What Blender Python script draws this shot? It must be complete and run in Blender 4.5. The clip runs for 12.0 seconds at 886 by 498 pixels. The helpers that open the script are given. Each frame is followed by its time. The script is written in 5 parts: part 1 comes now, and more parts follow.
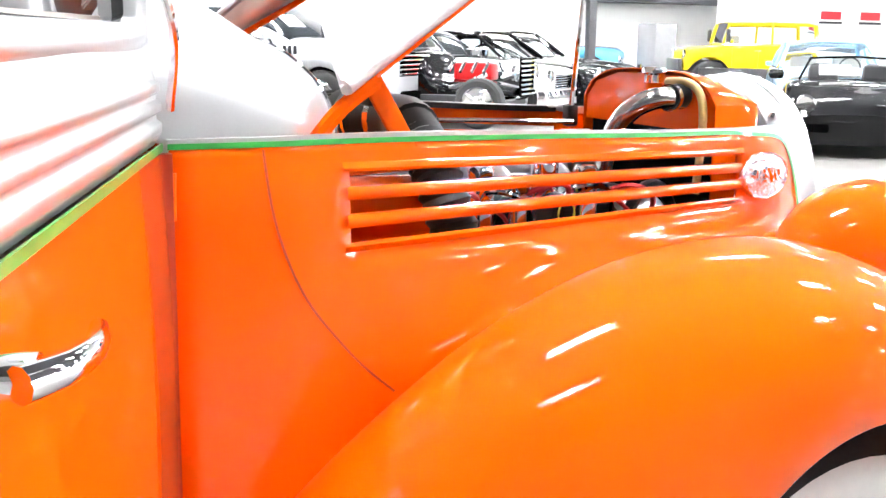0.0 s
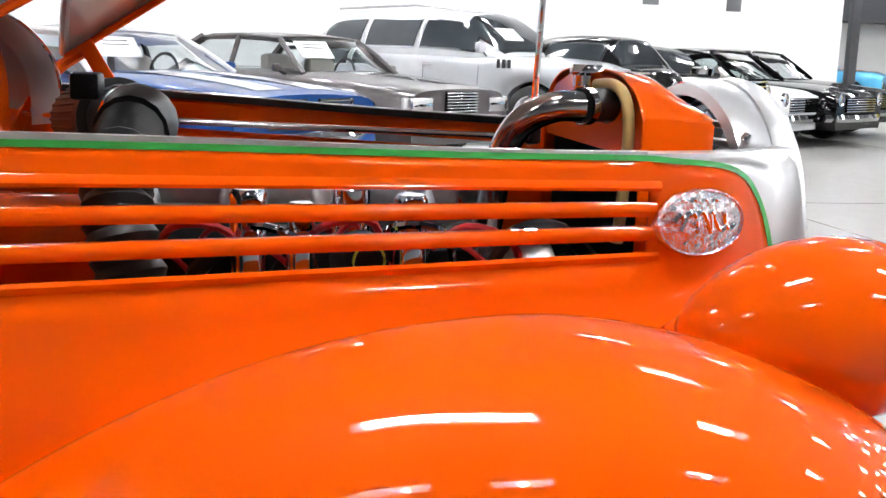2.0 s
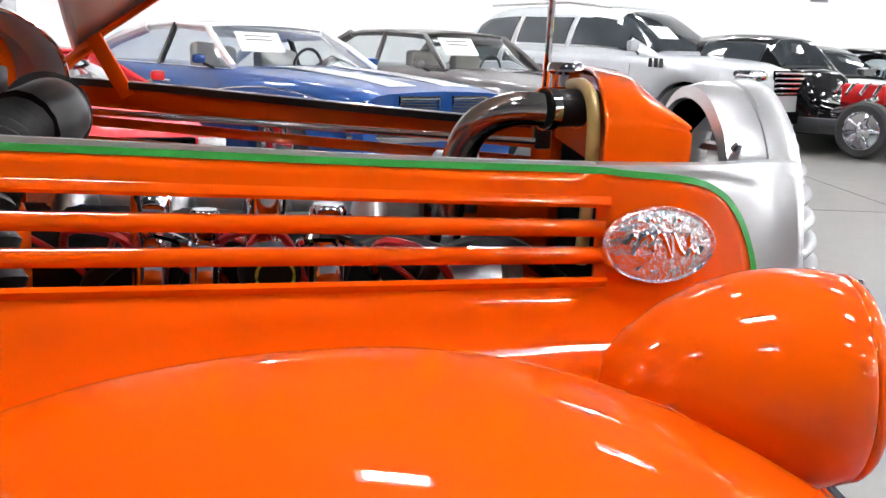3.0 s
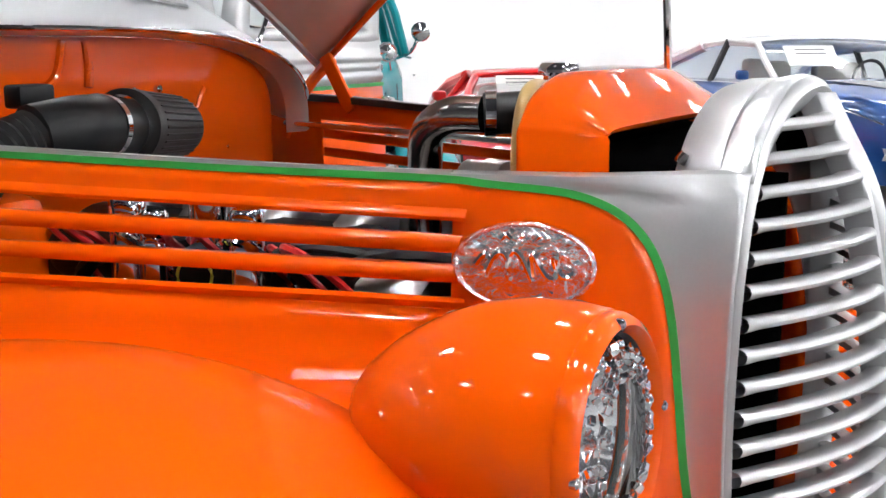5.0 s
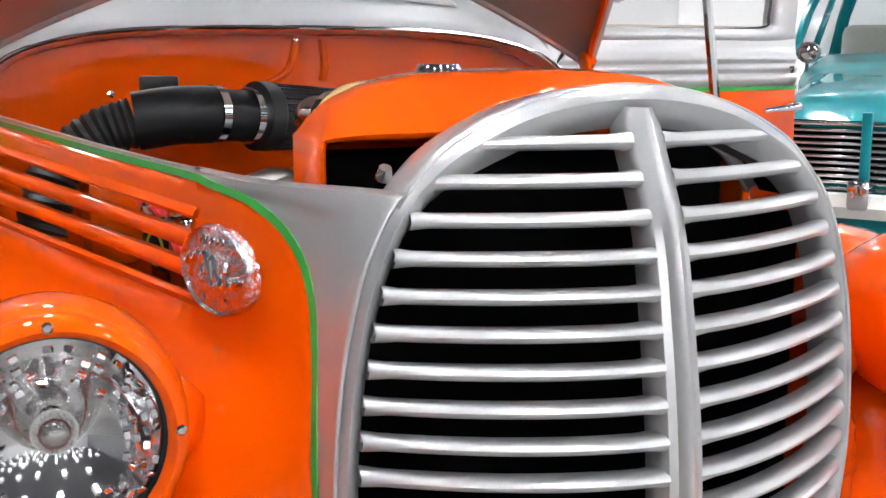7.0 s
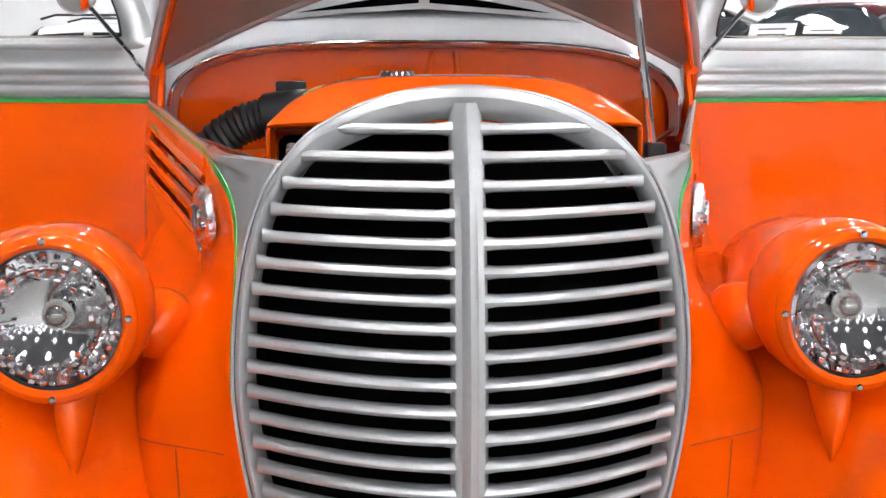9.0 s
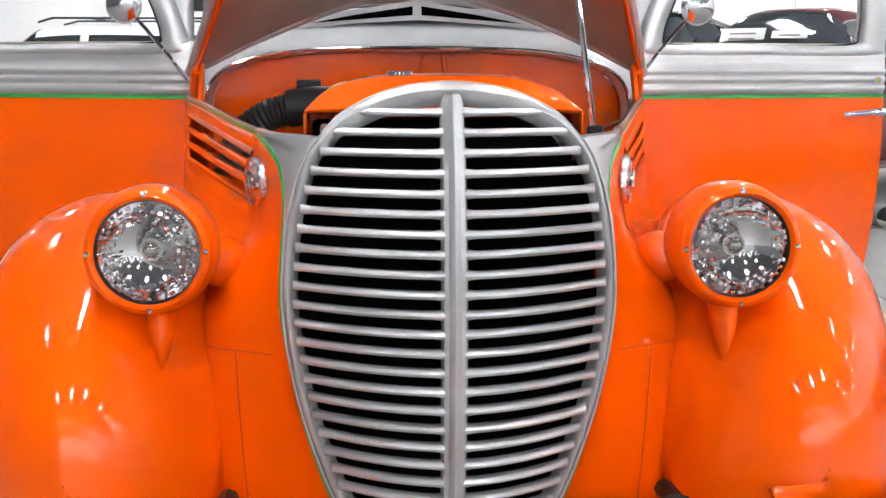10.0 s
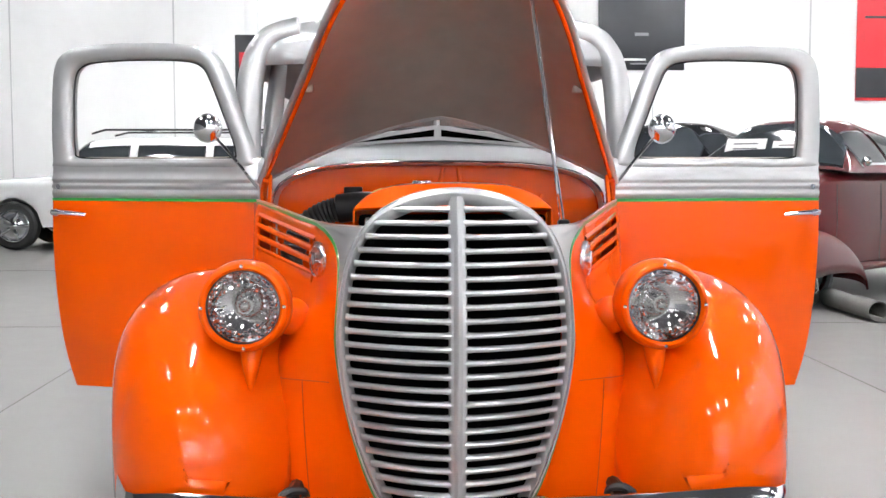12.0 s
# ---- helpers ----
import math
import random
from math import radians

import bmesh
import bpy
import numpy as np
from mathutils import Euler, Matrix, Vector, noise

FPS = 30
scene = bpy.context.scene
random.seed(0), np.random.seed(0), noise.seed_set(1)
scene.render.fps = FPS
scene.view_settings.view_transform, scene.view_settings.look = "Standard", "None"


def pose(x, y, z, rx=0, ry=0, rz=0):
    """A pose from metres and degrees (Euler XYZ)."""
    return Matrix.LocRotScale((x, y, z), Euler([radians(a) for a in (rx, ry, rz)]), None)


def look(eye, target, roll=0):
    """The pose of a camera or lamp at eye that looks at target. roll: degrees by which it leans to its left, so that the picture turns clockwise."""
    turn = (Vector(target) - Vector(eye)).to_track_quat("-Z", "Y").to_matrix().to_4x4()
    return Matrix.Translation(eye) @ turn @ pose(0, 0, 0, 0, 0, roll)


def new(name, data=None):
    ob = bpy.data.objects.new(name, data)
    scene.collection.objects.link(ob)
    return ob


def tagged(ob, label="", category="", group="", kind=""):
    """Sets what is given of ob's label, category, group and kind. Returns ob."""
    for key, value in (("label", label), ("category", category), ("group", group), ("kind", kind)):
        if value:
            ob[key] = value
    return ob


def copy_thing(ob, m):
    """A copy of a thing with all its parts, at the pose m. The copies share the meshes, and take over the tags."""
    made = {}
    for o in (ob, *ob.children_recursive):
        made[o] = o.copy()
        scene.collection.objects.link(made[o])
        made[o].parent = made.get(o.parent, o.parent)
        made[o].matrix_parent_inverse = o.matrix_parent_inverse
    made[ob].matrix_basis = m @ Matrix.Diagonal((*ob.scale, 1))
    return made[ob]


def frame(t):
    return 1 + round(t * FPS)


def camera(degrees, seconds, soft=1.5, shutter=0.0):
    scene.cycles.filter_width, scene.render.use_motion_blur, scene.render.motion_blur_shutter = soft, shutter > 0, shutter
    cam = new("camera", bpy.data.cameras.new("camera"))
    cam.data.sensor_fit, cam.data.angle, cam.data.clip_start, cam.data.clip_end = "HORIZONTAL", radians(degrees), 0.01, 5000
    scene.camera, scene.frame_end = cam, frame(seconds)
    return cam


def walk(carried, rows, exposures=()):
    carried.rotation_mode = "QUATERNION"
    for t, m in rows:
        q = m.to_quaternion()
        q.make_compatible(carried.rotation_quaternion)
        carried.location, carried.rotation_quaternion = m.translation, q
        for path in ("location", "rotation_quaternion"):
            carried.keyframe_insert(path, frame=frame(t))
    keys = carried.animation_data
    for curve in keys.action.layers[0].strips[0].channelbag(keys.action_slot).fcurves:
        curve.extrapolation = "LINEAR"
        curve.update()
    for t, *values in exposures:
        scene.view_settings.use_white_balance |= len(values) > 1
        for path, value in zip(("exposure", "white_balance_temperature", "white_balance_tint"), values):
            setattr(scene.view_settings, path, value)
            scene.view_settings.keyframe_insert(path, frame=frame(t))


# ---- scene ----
cam = camera(43.4, 12.0)
PATH = [
    (0, (-2.04, 1.705, 1.283), (-0.247, 0.912, 0.908), 0.8),
    (0.5, (-1.981, 1.466, 1.243), (-0.154, 0.729, 0.896), 1.6),
    (1, (-1.9, 1.26, 1.241), (-0.018, 0.675, 0.9), 1.4),
    (1.5, (-1.796, 1.056, 1.24), (0.114, 0.569, 0.898), 1.8),
    (2, (-1.703, 0.877, 1.242), (0.232, 0.515, 0.888), 2.0),
    (2.5, (-1.63, 0.709, 1.244), (0.325, 0.496, 0.882), 2.2),
    (3, (-1.585, 0.571, 1.249), (0.38, 0.501, 0.88), 2.4),
    (3.5, (-1.525, 0.411, 1.251), (0.436, 0.52, 0.877), 1.9),
    (3.7, (-1.498, 0.344, 1.249), (0.455, 0.557, 0.872), 1.6),
    (5.3, (-1.241, -0.329, 1.24), (0.358, 0.822, 0.893), -0.4),
    (5.5, (-1.168, -0.413, 1.237), (0.353, 0.84, 0.893), -0.3),
    (6, (-0.972, -0.581, 1.236), (0.322, 0.905, 0.891), -0.2),
    (6.5, (-0.753, -0.702, 1.237), (0.259, 0.988, 0.889), 0.1),
    (7, (-0.54, -0.792, 1.243), (0.203, 1.03, 0.888), 0.1),
    (7.2, (-0.46, -0.819, 1.244), (0.162, 1.049, 0.888), -0.1),
    (8.8, (-0.095, -1.154, 1.238), (0.03, 0.816, 0.907), 0.0),
    (9, (-0.096, -1.231, 1.241), (0.01, 0.738, 0.906), 0.0),
    (9.5, (-0.112, -1.476, 1.241), (-0.025, 0.493, 0.906), 0.1),
    (10, (-0.134, -1.741, 1.242), (-0.003, 0.227, 0.911), 0.1),
    (10.5, (-0.148, -1.981, 1.243), (-0.052, -0.011, 0.914), 0.1),
    (11, (-0.136, -2.213, 1.249), (-0.039, -0.233, 0.983), 0.1),
    (11.5, (-0.132, -2.366, 1.252), (-0.025, -0.378, 1.059), 0.1),
    (12, (-0.133, -2.523, 1.255), (-0.055, -0.53, 1.112), 0.0),
]
EXPOSURES = [(0.0, 1.18), (0.5, 0.83), (1.0, 0.38), (1.5, 0.03), (2.0, -0.16), (3.5, -0.22), (5.5, -0.25), (6.5, -0.24), (7.2, -0.23), (9.5, -0.22), (12.0, -0.2)]
walk(cam, [(t, look(e, g, r)) for t, e, g, r in PATH], EXPOSURES)

# ---- world and light ----
world = bpy.data.worlds.new("world")
scene.world = world
world.use_nodes = True
wn = world.node_tree.nodes
wn["Background"].inputs[0].default_value = (0.9, 0.95, 1.0, 1)
wn["Background"].inputs[1].default_value = 0.05
LAMP_POWER = 205.0


# ---- materials ----
def material(name, color, rough=0.5, metal=0.0, coat=0.0, grain=0.0, scale=40.0, bump=0.0, spread=0.0, emit=0.0, alpha=None, ior=1.45):
    m = bpy.data.materials.new(name)
    m.use_nodes = True
    nt = m.node_tree
    b = nt.nodes["Principled BSDF"]
    b.inputs["Base Color"].default_value = (*color, 1)
    b.inputs["Roughness"].default_value = rough
    b.inputs["Metallic"].default_value = metal
    b.inputs["Coat Weight"].default_value = coat
    b.inputs["Coat Roughness"].default_value = 0.018
    b.inputs["Coat IOR"].default_value = 1.41
    b.inputs["IOR"].default_value = ior
    if alpha is not None:
        b.inputs["Transmission Weight"].default_value = alpha
    if emit:
        b.inputs["Emission Color"].default_value = (*color, 1)
        b.inputs["Emission Strength"].default_value = emit
    if grain or bump or spread:
        tc = nt.nodes.new("ShaderNodeTexCoord")
        big = nt.nodes.new("ShaderNodeTexNoise")
        big.inputs["Scale"].default_value = scale / 14
        big.inputs["Detail"].default_value = 3
        fine = nt.nodes.new("ShaderNodeTexNoise")
        fine.inputs["Scale"].default_value = scale
        fine.inputs["Detail"].default_value = 6
        for n in (big, fine):
            nt.links.new(tc.outputs["Object"], n.inputs["Vector"])
        mix = nt.nodes.new("ShaderNodeMath")
        mix.operation = "ADD"
        nt.links.new(big.outputs["Fac"], mix.inputs[0])
        nt.links.new(fine.outputs["Fac"], mix.inputs[1])
        if grain:
            ramp = nt.nodes.new("ShaderNodeMapRange")
            ramp.inputs["From Min"].default_value = 0.6
            ramp.inputs["From Max"].default_value = 1.4
            ramp.inputs["To Min"].default_value = 1 - grain
            ramp.inputs["To Max"].default_value = 1 + grain
            nt.links.new(mix.outputs[0], ramp.inputs["Value"])
            hsv = nt.nodes.new("ShaderNodeHueSaturation")
            hsv.inputs["Color"].default_value = (*color, 1)
            nt.links.new(ramp.outputs[0], hsv.inputs["Value"])
            nt.links.new(hsv.outputs[0], b.inputs["Base Color"])
        if spread:
            rr = nt.nodes.new("ShaderNodeMapRange")
            rr.inputs["From Min"].default_value = 0.6
            rr.inputs["From Max"].default_value = 1.4
            rr.inputs["To Min"].default_value = max(0.0, rough - spread)
            rr.inputs["To Max"].default_value = rough + spread
            nt.links.new(mix.outputs[0], rr.inputs["Value"])
            nt.links.new(rr.outputs[0], b.inputs["Roughness"])
        if bump:
            bp = nt.nodes.new("ShaderNodeBump")
            bp.inputs["Strength"].default_value = 0.6
            bp.inputs["Distance"].default_value = bump
            nt.links.new(fine.outputs["Fac"], bp.inputs["Height"])
            nt.links.new(bp.outputs[0], b.inputs["Normal"])
    return m


ORANGE = material("orange_paint", (0.74, 0.081, 0.0003), 0.42, 0, 1.0, grain=0.012, scale=9, spread=0.02, ior=1.08)
SILVER = material("silver_paint", (0.54, 0.545, 0.555), 0.34, 0.65, 0.6, grain=0.03, scale=300)
GREEN = material("green_stripe", (0.03, 0.30, 0.05), 0.35, 0, 0.6)
CHROME = material("chrome", (0.85, 0.86, 0.88), 0.06, 1.0, grain=0.04, scale=20, spread=0.04)
STEEL = material("polished_pipe", (0.55, 0.53, 0.51), 0.16, 1.0, grain=0.08, scale=60, spread=0.06)
ALLOY = material("cast_alloy", (0.6, 0.6, 0.6), 0.35, 1.0, grain=0.15, scale=80, bump=0.001)
RUBBER = material("black_rubber", (0.006, 0.006, 0.0065), 0.5, 0, 0, grain=0.3, scale=90, bump=0.0005)
BLACK = material("black_plastic", (0.006, 0.006, 0.007), 0.45, 0, 0, grain=0.3, scale=60, ior=1.3)
# near-black for black parts and, as painted-in shade, for openings and hollows
DARK = material("cavity_shade_black", (0.0015, 0.0015, 0.0016), 1.0, 0, 0, grain=0.4, scale=30, ior=1.05)
SEAM = material("panel_seam", (0.30, 0.024, 0.002), 0.6)
EMBOSS = material("embossed_chrome", (0.82, 0.83, 0.86), 0.12, 1.0, grain=0.08, scale=90, bump=0.012)
BRASS = material("tan_hose", (0.42, 0.28, 0.10), 0.35, 0, 0.3, grain=0.15, scale=50)
UNDER = material("hood_underside", (0.58, 0.51, 0.45), 0.32, 0.55, 0.4, grain=0.10, scale=14, spread=0.03)
GLASS = material("clear_glass", (1, 1, 1), 0.0, 0, 0, alpha=1.0, ior=1.3)
REFLECTOR = material("headlamp_reflector", (0.96, 0.96, 0.98), 0.07, 1.0, grain=0.03, scale=20)
WHITEWALL = material("whitewall", (0.72, 0.71, 0.68), 0.55, grain=0.06, scale=60)
TYRE = material("tyre_rubber", (0.02, 0.02, 0.02), 0.75, grain=0.3, scale=80, bump=0.001)
PAPER = material("white_paper", (0.82, 0.82, 0.80), 0.7, grain=0.03, scale=30)
INK = material("grey_print", (0.12, 0.12, 0.13), 0.7)
REDWIRE = material("red_wire", (0.55, 0.02, 0.02), 0.4)
YELLOWP = material("yellow_print", (0.55, 0.55, 0.05), 0.5)
CLOTH = material("grey_cloth", (0.16, 0.15, 0.14), 0.85, grain=0.2, scale=120, bump=0.001)


# ---- mesh helpers ----
def part(name, bm, mat, parent=None, label="", smooth=True, angle=40):
    me = bpy.data.meshes.new(name)
    bm.normal_update()
    if smooth:
        for f in bm.faces:
            f.smooth = True
        for e in bm.edges:
            if len(e.link_faces) == 2 and e.calc_face_angle(0) > radians(angle):
                e.smooth = False
    bm.to_mesh(me)
    bm.free()
    me.materials.append(mat)
    ob = new(name, me)
    ob.parent = parent
    if label:
        ob["label"] = label
    return ob


def thing(name, label, category, m=None, group="", kind=""):
    ob = new(name)
    ob.empty_display_size = 0.1
    if m is not None:
        ob.matrix_basis = m
    return tagged(ob, label, category, group, kind)


def lerp_table(table, v):
    """Smooth interpolation in rows (v, a, b, ...)."""
    ks = [r[0] for r in table]
    n = len(ks)
    if v <= ks[0]:
        return list(table[0][1:])
    if v >= ks[-1]:
        return list(table[-1][1:])
    i = max(k for k in range(n - 1) if ks[k] <= v)
    h = ks[i + 1] - ks[i]
    t = (v - ks[i]) / h
    out = []
    for c in range(1, len(table[0])):
        p0, p1 = table[i][c], table[i + 1][c]
        m0 = (p1 - table[i - 1][c]) / (ks[i + 1] - ks[i - 1]) * h if i > 0 else p1 - p0
        m1 = (table[i + 2][c] - p0) / (ks[i + 2] - ks[i]) * h if i + 2 < n else p1 - p0
        out.append((2 * t**3 - 3 * t**2 + 1) * p0 + (t**3 - 2 * t**2 + t) * m0 + (3 * t**2 - 2 * t**3) * p1 + (t**3 - t**2) * m1)
    return out


def curve_points(pts, n, closed=False):
    """n points along a smooth curve through pts."""
    pts = [Vector(p) for p in pts]
    k = len(pts)
    segs = k if closed else k - 1
    out = []
    for j in range(n if closed else n + 1):
        u = j / n * segs
        i = min(int(u), segs - 1)
        t = u - i
        if closed:
            a, b, c, d = (pts[(i + q) % k] for q in (-1, 0, 1, 2))
        else:
            b, c = pts[i], pts[i + 1]
            a = pts[i - 1] if i > 0 else b * 2 - c
            d = pts[i + 2] if i + 2 < k else c * 2 - b
        out.append(0.5 * (2 * b + (c - a) * t + (2 * a - 5 * b + 4 * c - d) * t * t + (3 * b - a - 3 * c + d) * t**3))
    return out


def grid(rows, closed_u=False, closed_v=False, bm=None, skip=None):
    bm = bm or bmesh.new()
    vs = [[bm.verts.new(p) for p in r] for r in rows]
    nu, nv = len(rows), len(rows[0])
    for i in range(nu if closed_u else nu - 1):
        for j in range(nv if closed_v else nv - 1):
            if skip and skip(i, j):
                continue
            q = [vs[i][j], vs[(i + 1) % nu][j], vs[(i + 1) % nu][(j + 1) % nv], vs[i][(j + 1) % nv]]
            if len({v.co.to_tuple(6) for v in q}) > 2:
                try:
                    bm.faces.new(q)
                except ValueError:
                    pass
    return bm


def frames_along(pts, closed=False):
    pts = [Vector(p) for p in pts]
    n = len(pts)
    out = []
    up = Vector((0, 0, 1))
    for i, p in enumerate(pts):
        a = pts[i - 1] if (i or closed) else p
        b = pts[(i + 1) % n] if (i < n - 1 or closed) else p
        d = (b - a).normalized()
        s = d.cross(up)
        if s.length < 1e-4:
            s = d.cross(Vector((0, 1, 0)))
        s.normalize()
        out.append((p, d, s, s.cross(d).normalized()))
    return out


def tube(pts, radius, n=10, bm=None, closed=False, ribs=0.0):
    rows = []
    m = len(pts)
    for i, (p, d, s, u) in enumerate(frames_along(pts, closed)):
        r = radius(i / (m - 1)) if callable(radius) else radius
        if ribs and i % 2:
            r -= ribs
        rows.append([p + r * (math.cos(2 * math.pi * k / n) * s + math.sin(2 * math.pi * k / n) * u) for k in range(n)])
    bm = grid(rows, closed_u=closed, closed_v=True, bm=bm)
    if not closed:
        bm.verts.ensure_lookup_table()
        base = len(bm.verts) - m * n
        for k in (0, m - 1):
            try:
                bm.faces.new([bm.verts[base + k * n + q] for q in range(n)])
            except ValueError:
                pass
    return bm


def lathe(profile, axis_m, n=32, bm=None):
    """profile: (along, radius) rows; turned about the y axis of axis_m."""
    rows = []
    for a, r in profile:
        rows.append([axis_m @ Vector((r * math.cos(2 * math.pi * k / n), a, r * math.sin(2 * math.pi * k / n))) for k in range(n)])
    return grid(rows, closed_v=True, bm=bm)


def box(c, size, bevel=0.0, m=None, bm=None, seg=2):
    b2 = bmesh.new()
    bmesh.ops.create_cube(b2, size=1)
    bmesh.ops.scale(b2, vec=size, verts=b2.verts)
    if bevel:
        bmesh.ops.bevel(b2, geom=list(b2.edges), offset=bevel, segments=seg, affect="EDGES", profile=0.5)
    bmesh.ops.translate(b2, vec=c, verts=b2.verts)
    if m is not None:
        bmesh.ops.transform(b2, matrix=m, verts=b2.verts)
    if bm is None:
        return b2
    me = bpy.data.meshes.new("t")
    b2.to_mesh(me)
    b2.free()
    bm.from_mesh(me)
    bpy.data.meshes.remove(me)
    return bm


def prism(outline, d0, d1, m, bevel=0.0):
    """Flat outline of (u, v) pushed from depth d0 to d1; m maps (u, depth, v)."""
    bm = bmesh.new()
    a = [bm.verts.new((u, d0, v)) for u, v in outline]
    b = [bm.verts.new((u, d1, v)) for u, v in outline]
    n = len(a)
    bm.faces.new(a)
    bm.faces.new(b[::-1])
    for i in range(n):
        bm.faces.new((a[(i + 1) % n], a[i], b[i], b[(i + 1) % n]))
    bmesh.ops.recalc_face_normals(bm, faces=bm.faces)
    if bevel:
        bmesh.ops.bevel(bm, geom=list(bm.edges), offset=bevel, segments=2, affect="EDGES")
    bmesh.ops.transform(bm, matrix=m, verts=bm.verts)
    return bm


def solid(ob, t, offset=-1):
    md = ob.modifiers.new("thickness", "SOLIDIFY")
    md.thickness, md.offset = t, offset
    return ob


def smoothstep(t):
    t = min(1, max(0, t))
    return t * t * (3 - 2 * t)


def side_flip(bm, s):
    if s < 0:
        bmesh.ops.scale(bm, vec=(-1, 1, 1), verts=bm.verts)
        bmesh.ops.reverse_faces(bm, faces=bm.faces)
    return bm


# ---- the hall ----
WALL = material("white_wall_paint", (0.84, 0.84, 0.84), 0.7, grain=0.03, scale=3, bump=0.002)
CEIL = material("dark_ceiling_deck", (0.10, 0.10, 0.11), 0.8, grain=0.1, scale=6)
FLOOR = material("polished_concrete", (0.175, 0.168, 0.158), 0.33, 0, 0.0, grain=0.09, scale=5, spread=0.04)
# greys of the two unseen walls, chosen to limit light bounced onto the truck
GREYWALL = material("unseen_wall_grey", (0.58, 0.58, 0.58), 0.7, grain=0.05, scale=3)
DIMWALL = material("unseen_wall_dim_grey", (0.20, 0.20, 0.21), 0.7, grain=0.05, scale=3)
JOINT = material("floor_joint", (0.20, 0.19, 0.18), 0.8)
SOFFIT = material("dark_soffit", (0.03, 0.03, 0.035), 0.6, grain=0.1, scale=3)
LIGHT = material("lamp_diffuser", (0.97, 0.98, 1.0), 0.5, emit=LAMP_POWER)

X0, X1, Y0, Y1, ZC = -16.0, 32.0, -30.0, 20.0, 6.5


def slab(name, c, size, mat, label, category):
    return tagged(part(name, box(c, size), mat, smooth=False), label, category, kind="structure")


slab("floor", ((X0 + X1) / 2, (Y0 + Y1) / 2, -0.1), (X1 - X0, Y1 - Y0, 0.2), FLOOR, "pale polished concrete hall floor", "floor")
slab("ceiling", ((X0 + X1) / 2, (Y0 + Y1) / 2, ZC + 0.1), (X1 - X0, Y1 - Y0, 0.2), CEIL, "grey painted ceiling deck of the hall", "ceiling")
slab("wall_north", ((X0 + X1) / 2, Y1 + 0.1, ZC / 2), (X1 - X0, 0.2, ZC), WALL, "white painted hall wall behind the cars", "wall")
# south and west walls are unseen, added to close the hall and dim the bounce
slab("wall_south", ((X0 + X1) / 2, Y0 - 0.1, ZC / 2), (X1 - X0, 0.2, ZC), GREYWALL, "unseen light grey end wall added to close the hall", "wall")
slab("wall_west", (X0 - 0.1, (Y0 + Y1) / 2, ZC / 2), (0.2, Y1 - Y0, ZC), DIMWALL, "unseen dim grey side wall added to close the hall", "wall")
slab("wall_east", (X1 + 0.1, (Y0 + Y1) / 2, ZC / 2), (0.2, Y1 - Y0, ZC), WALL, "light grey painted far wall", "wall")
# angled white wall behind the row of parked cars
WA, WB = Vector((9.5, 14.0, 0)), Vector((24.0, -13.5, 0))
wd = (WB - WA)
wall_row = part("wall_row", box((wd.length / 2, -0.1, ZC / 2), (wd.length, 0.2, ZC), m=Matrix.Translation(WA) @ pose(0, 0, 0, 0, 0, math.degrees(math.atan2(wd.y, wd.x)))), WALL, smooth=False)
tagged(wall_row, "white painted panel wall behind the parked row", "wall", kind="structure")
slab("far_panel_wall", (29.0, -26.0, 1.75), (0.3, 8.0, 3.5), WALL, "white free-standing display wall", "wall")
slab("soffit", (31.2, -18.0, 4.5), (1.6, 24.0, 4.0), SOFFIT, "dark soffit above the far grey wall", "soffit")

SEAMGREY = material("wall_panel_joint", (0.55, 0.55, 0.56), 0.7)
for x in (-14.2, -11.0, -7.8, -4.6, -1.4, 1.8, 5.0, 8.2):
    tagged(part("trim", box((x, Y1 - 0.006, ZC / 2), (0.03, 0.012, ZC)), SEAMGREY, smooth=False), "thin grey joint between white wall panels", "wall trim", "wall joints", "structure")
for k in range(10):
    p = WA + wd * ((k + 0.5) / 10)
    tagged(part("trim", box((0, -0.006, ZC / 2), (0.03, 0.012, ZC), m=Matrix.Translation(p) @ pose(0, 0, 0, 0, 0, math.degrees(math.atan2(wd.y, wd.x)))), SEAMGREY, smooth=False), "thin grey joint between white wall panels", "wall trim", "wall joints", "structure")
for i, y in enumerate((-9.0, -4.0, 1.0, 6.0, 11.0)):
    tagged(part("floor_joint", box(((X0 + X1) / 2, y + 0.4, 0.0015), (X1 - X0, 0.006, 0.003)), JOINT, smooth=False), "sawn joint in the concrete floor", "floor joint", "floor joints", "structure")
for i, x in enumerate((-7.0, -2.2, 2.6, 7.4)):
    tagged(part("floor_joint", box((x, (Y0 + Y1) / 2, 0.0015), (0.006, Y1 - Y0, 0.003)), JOINT, smooth=False), "sawn joint in the concrete floor", "floor joint", "floor joints", "structure")


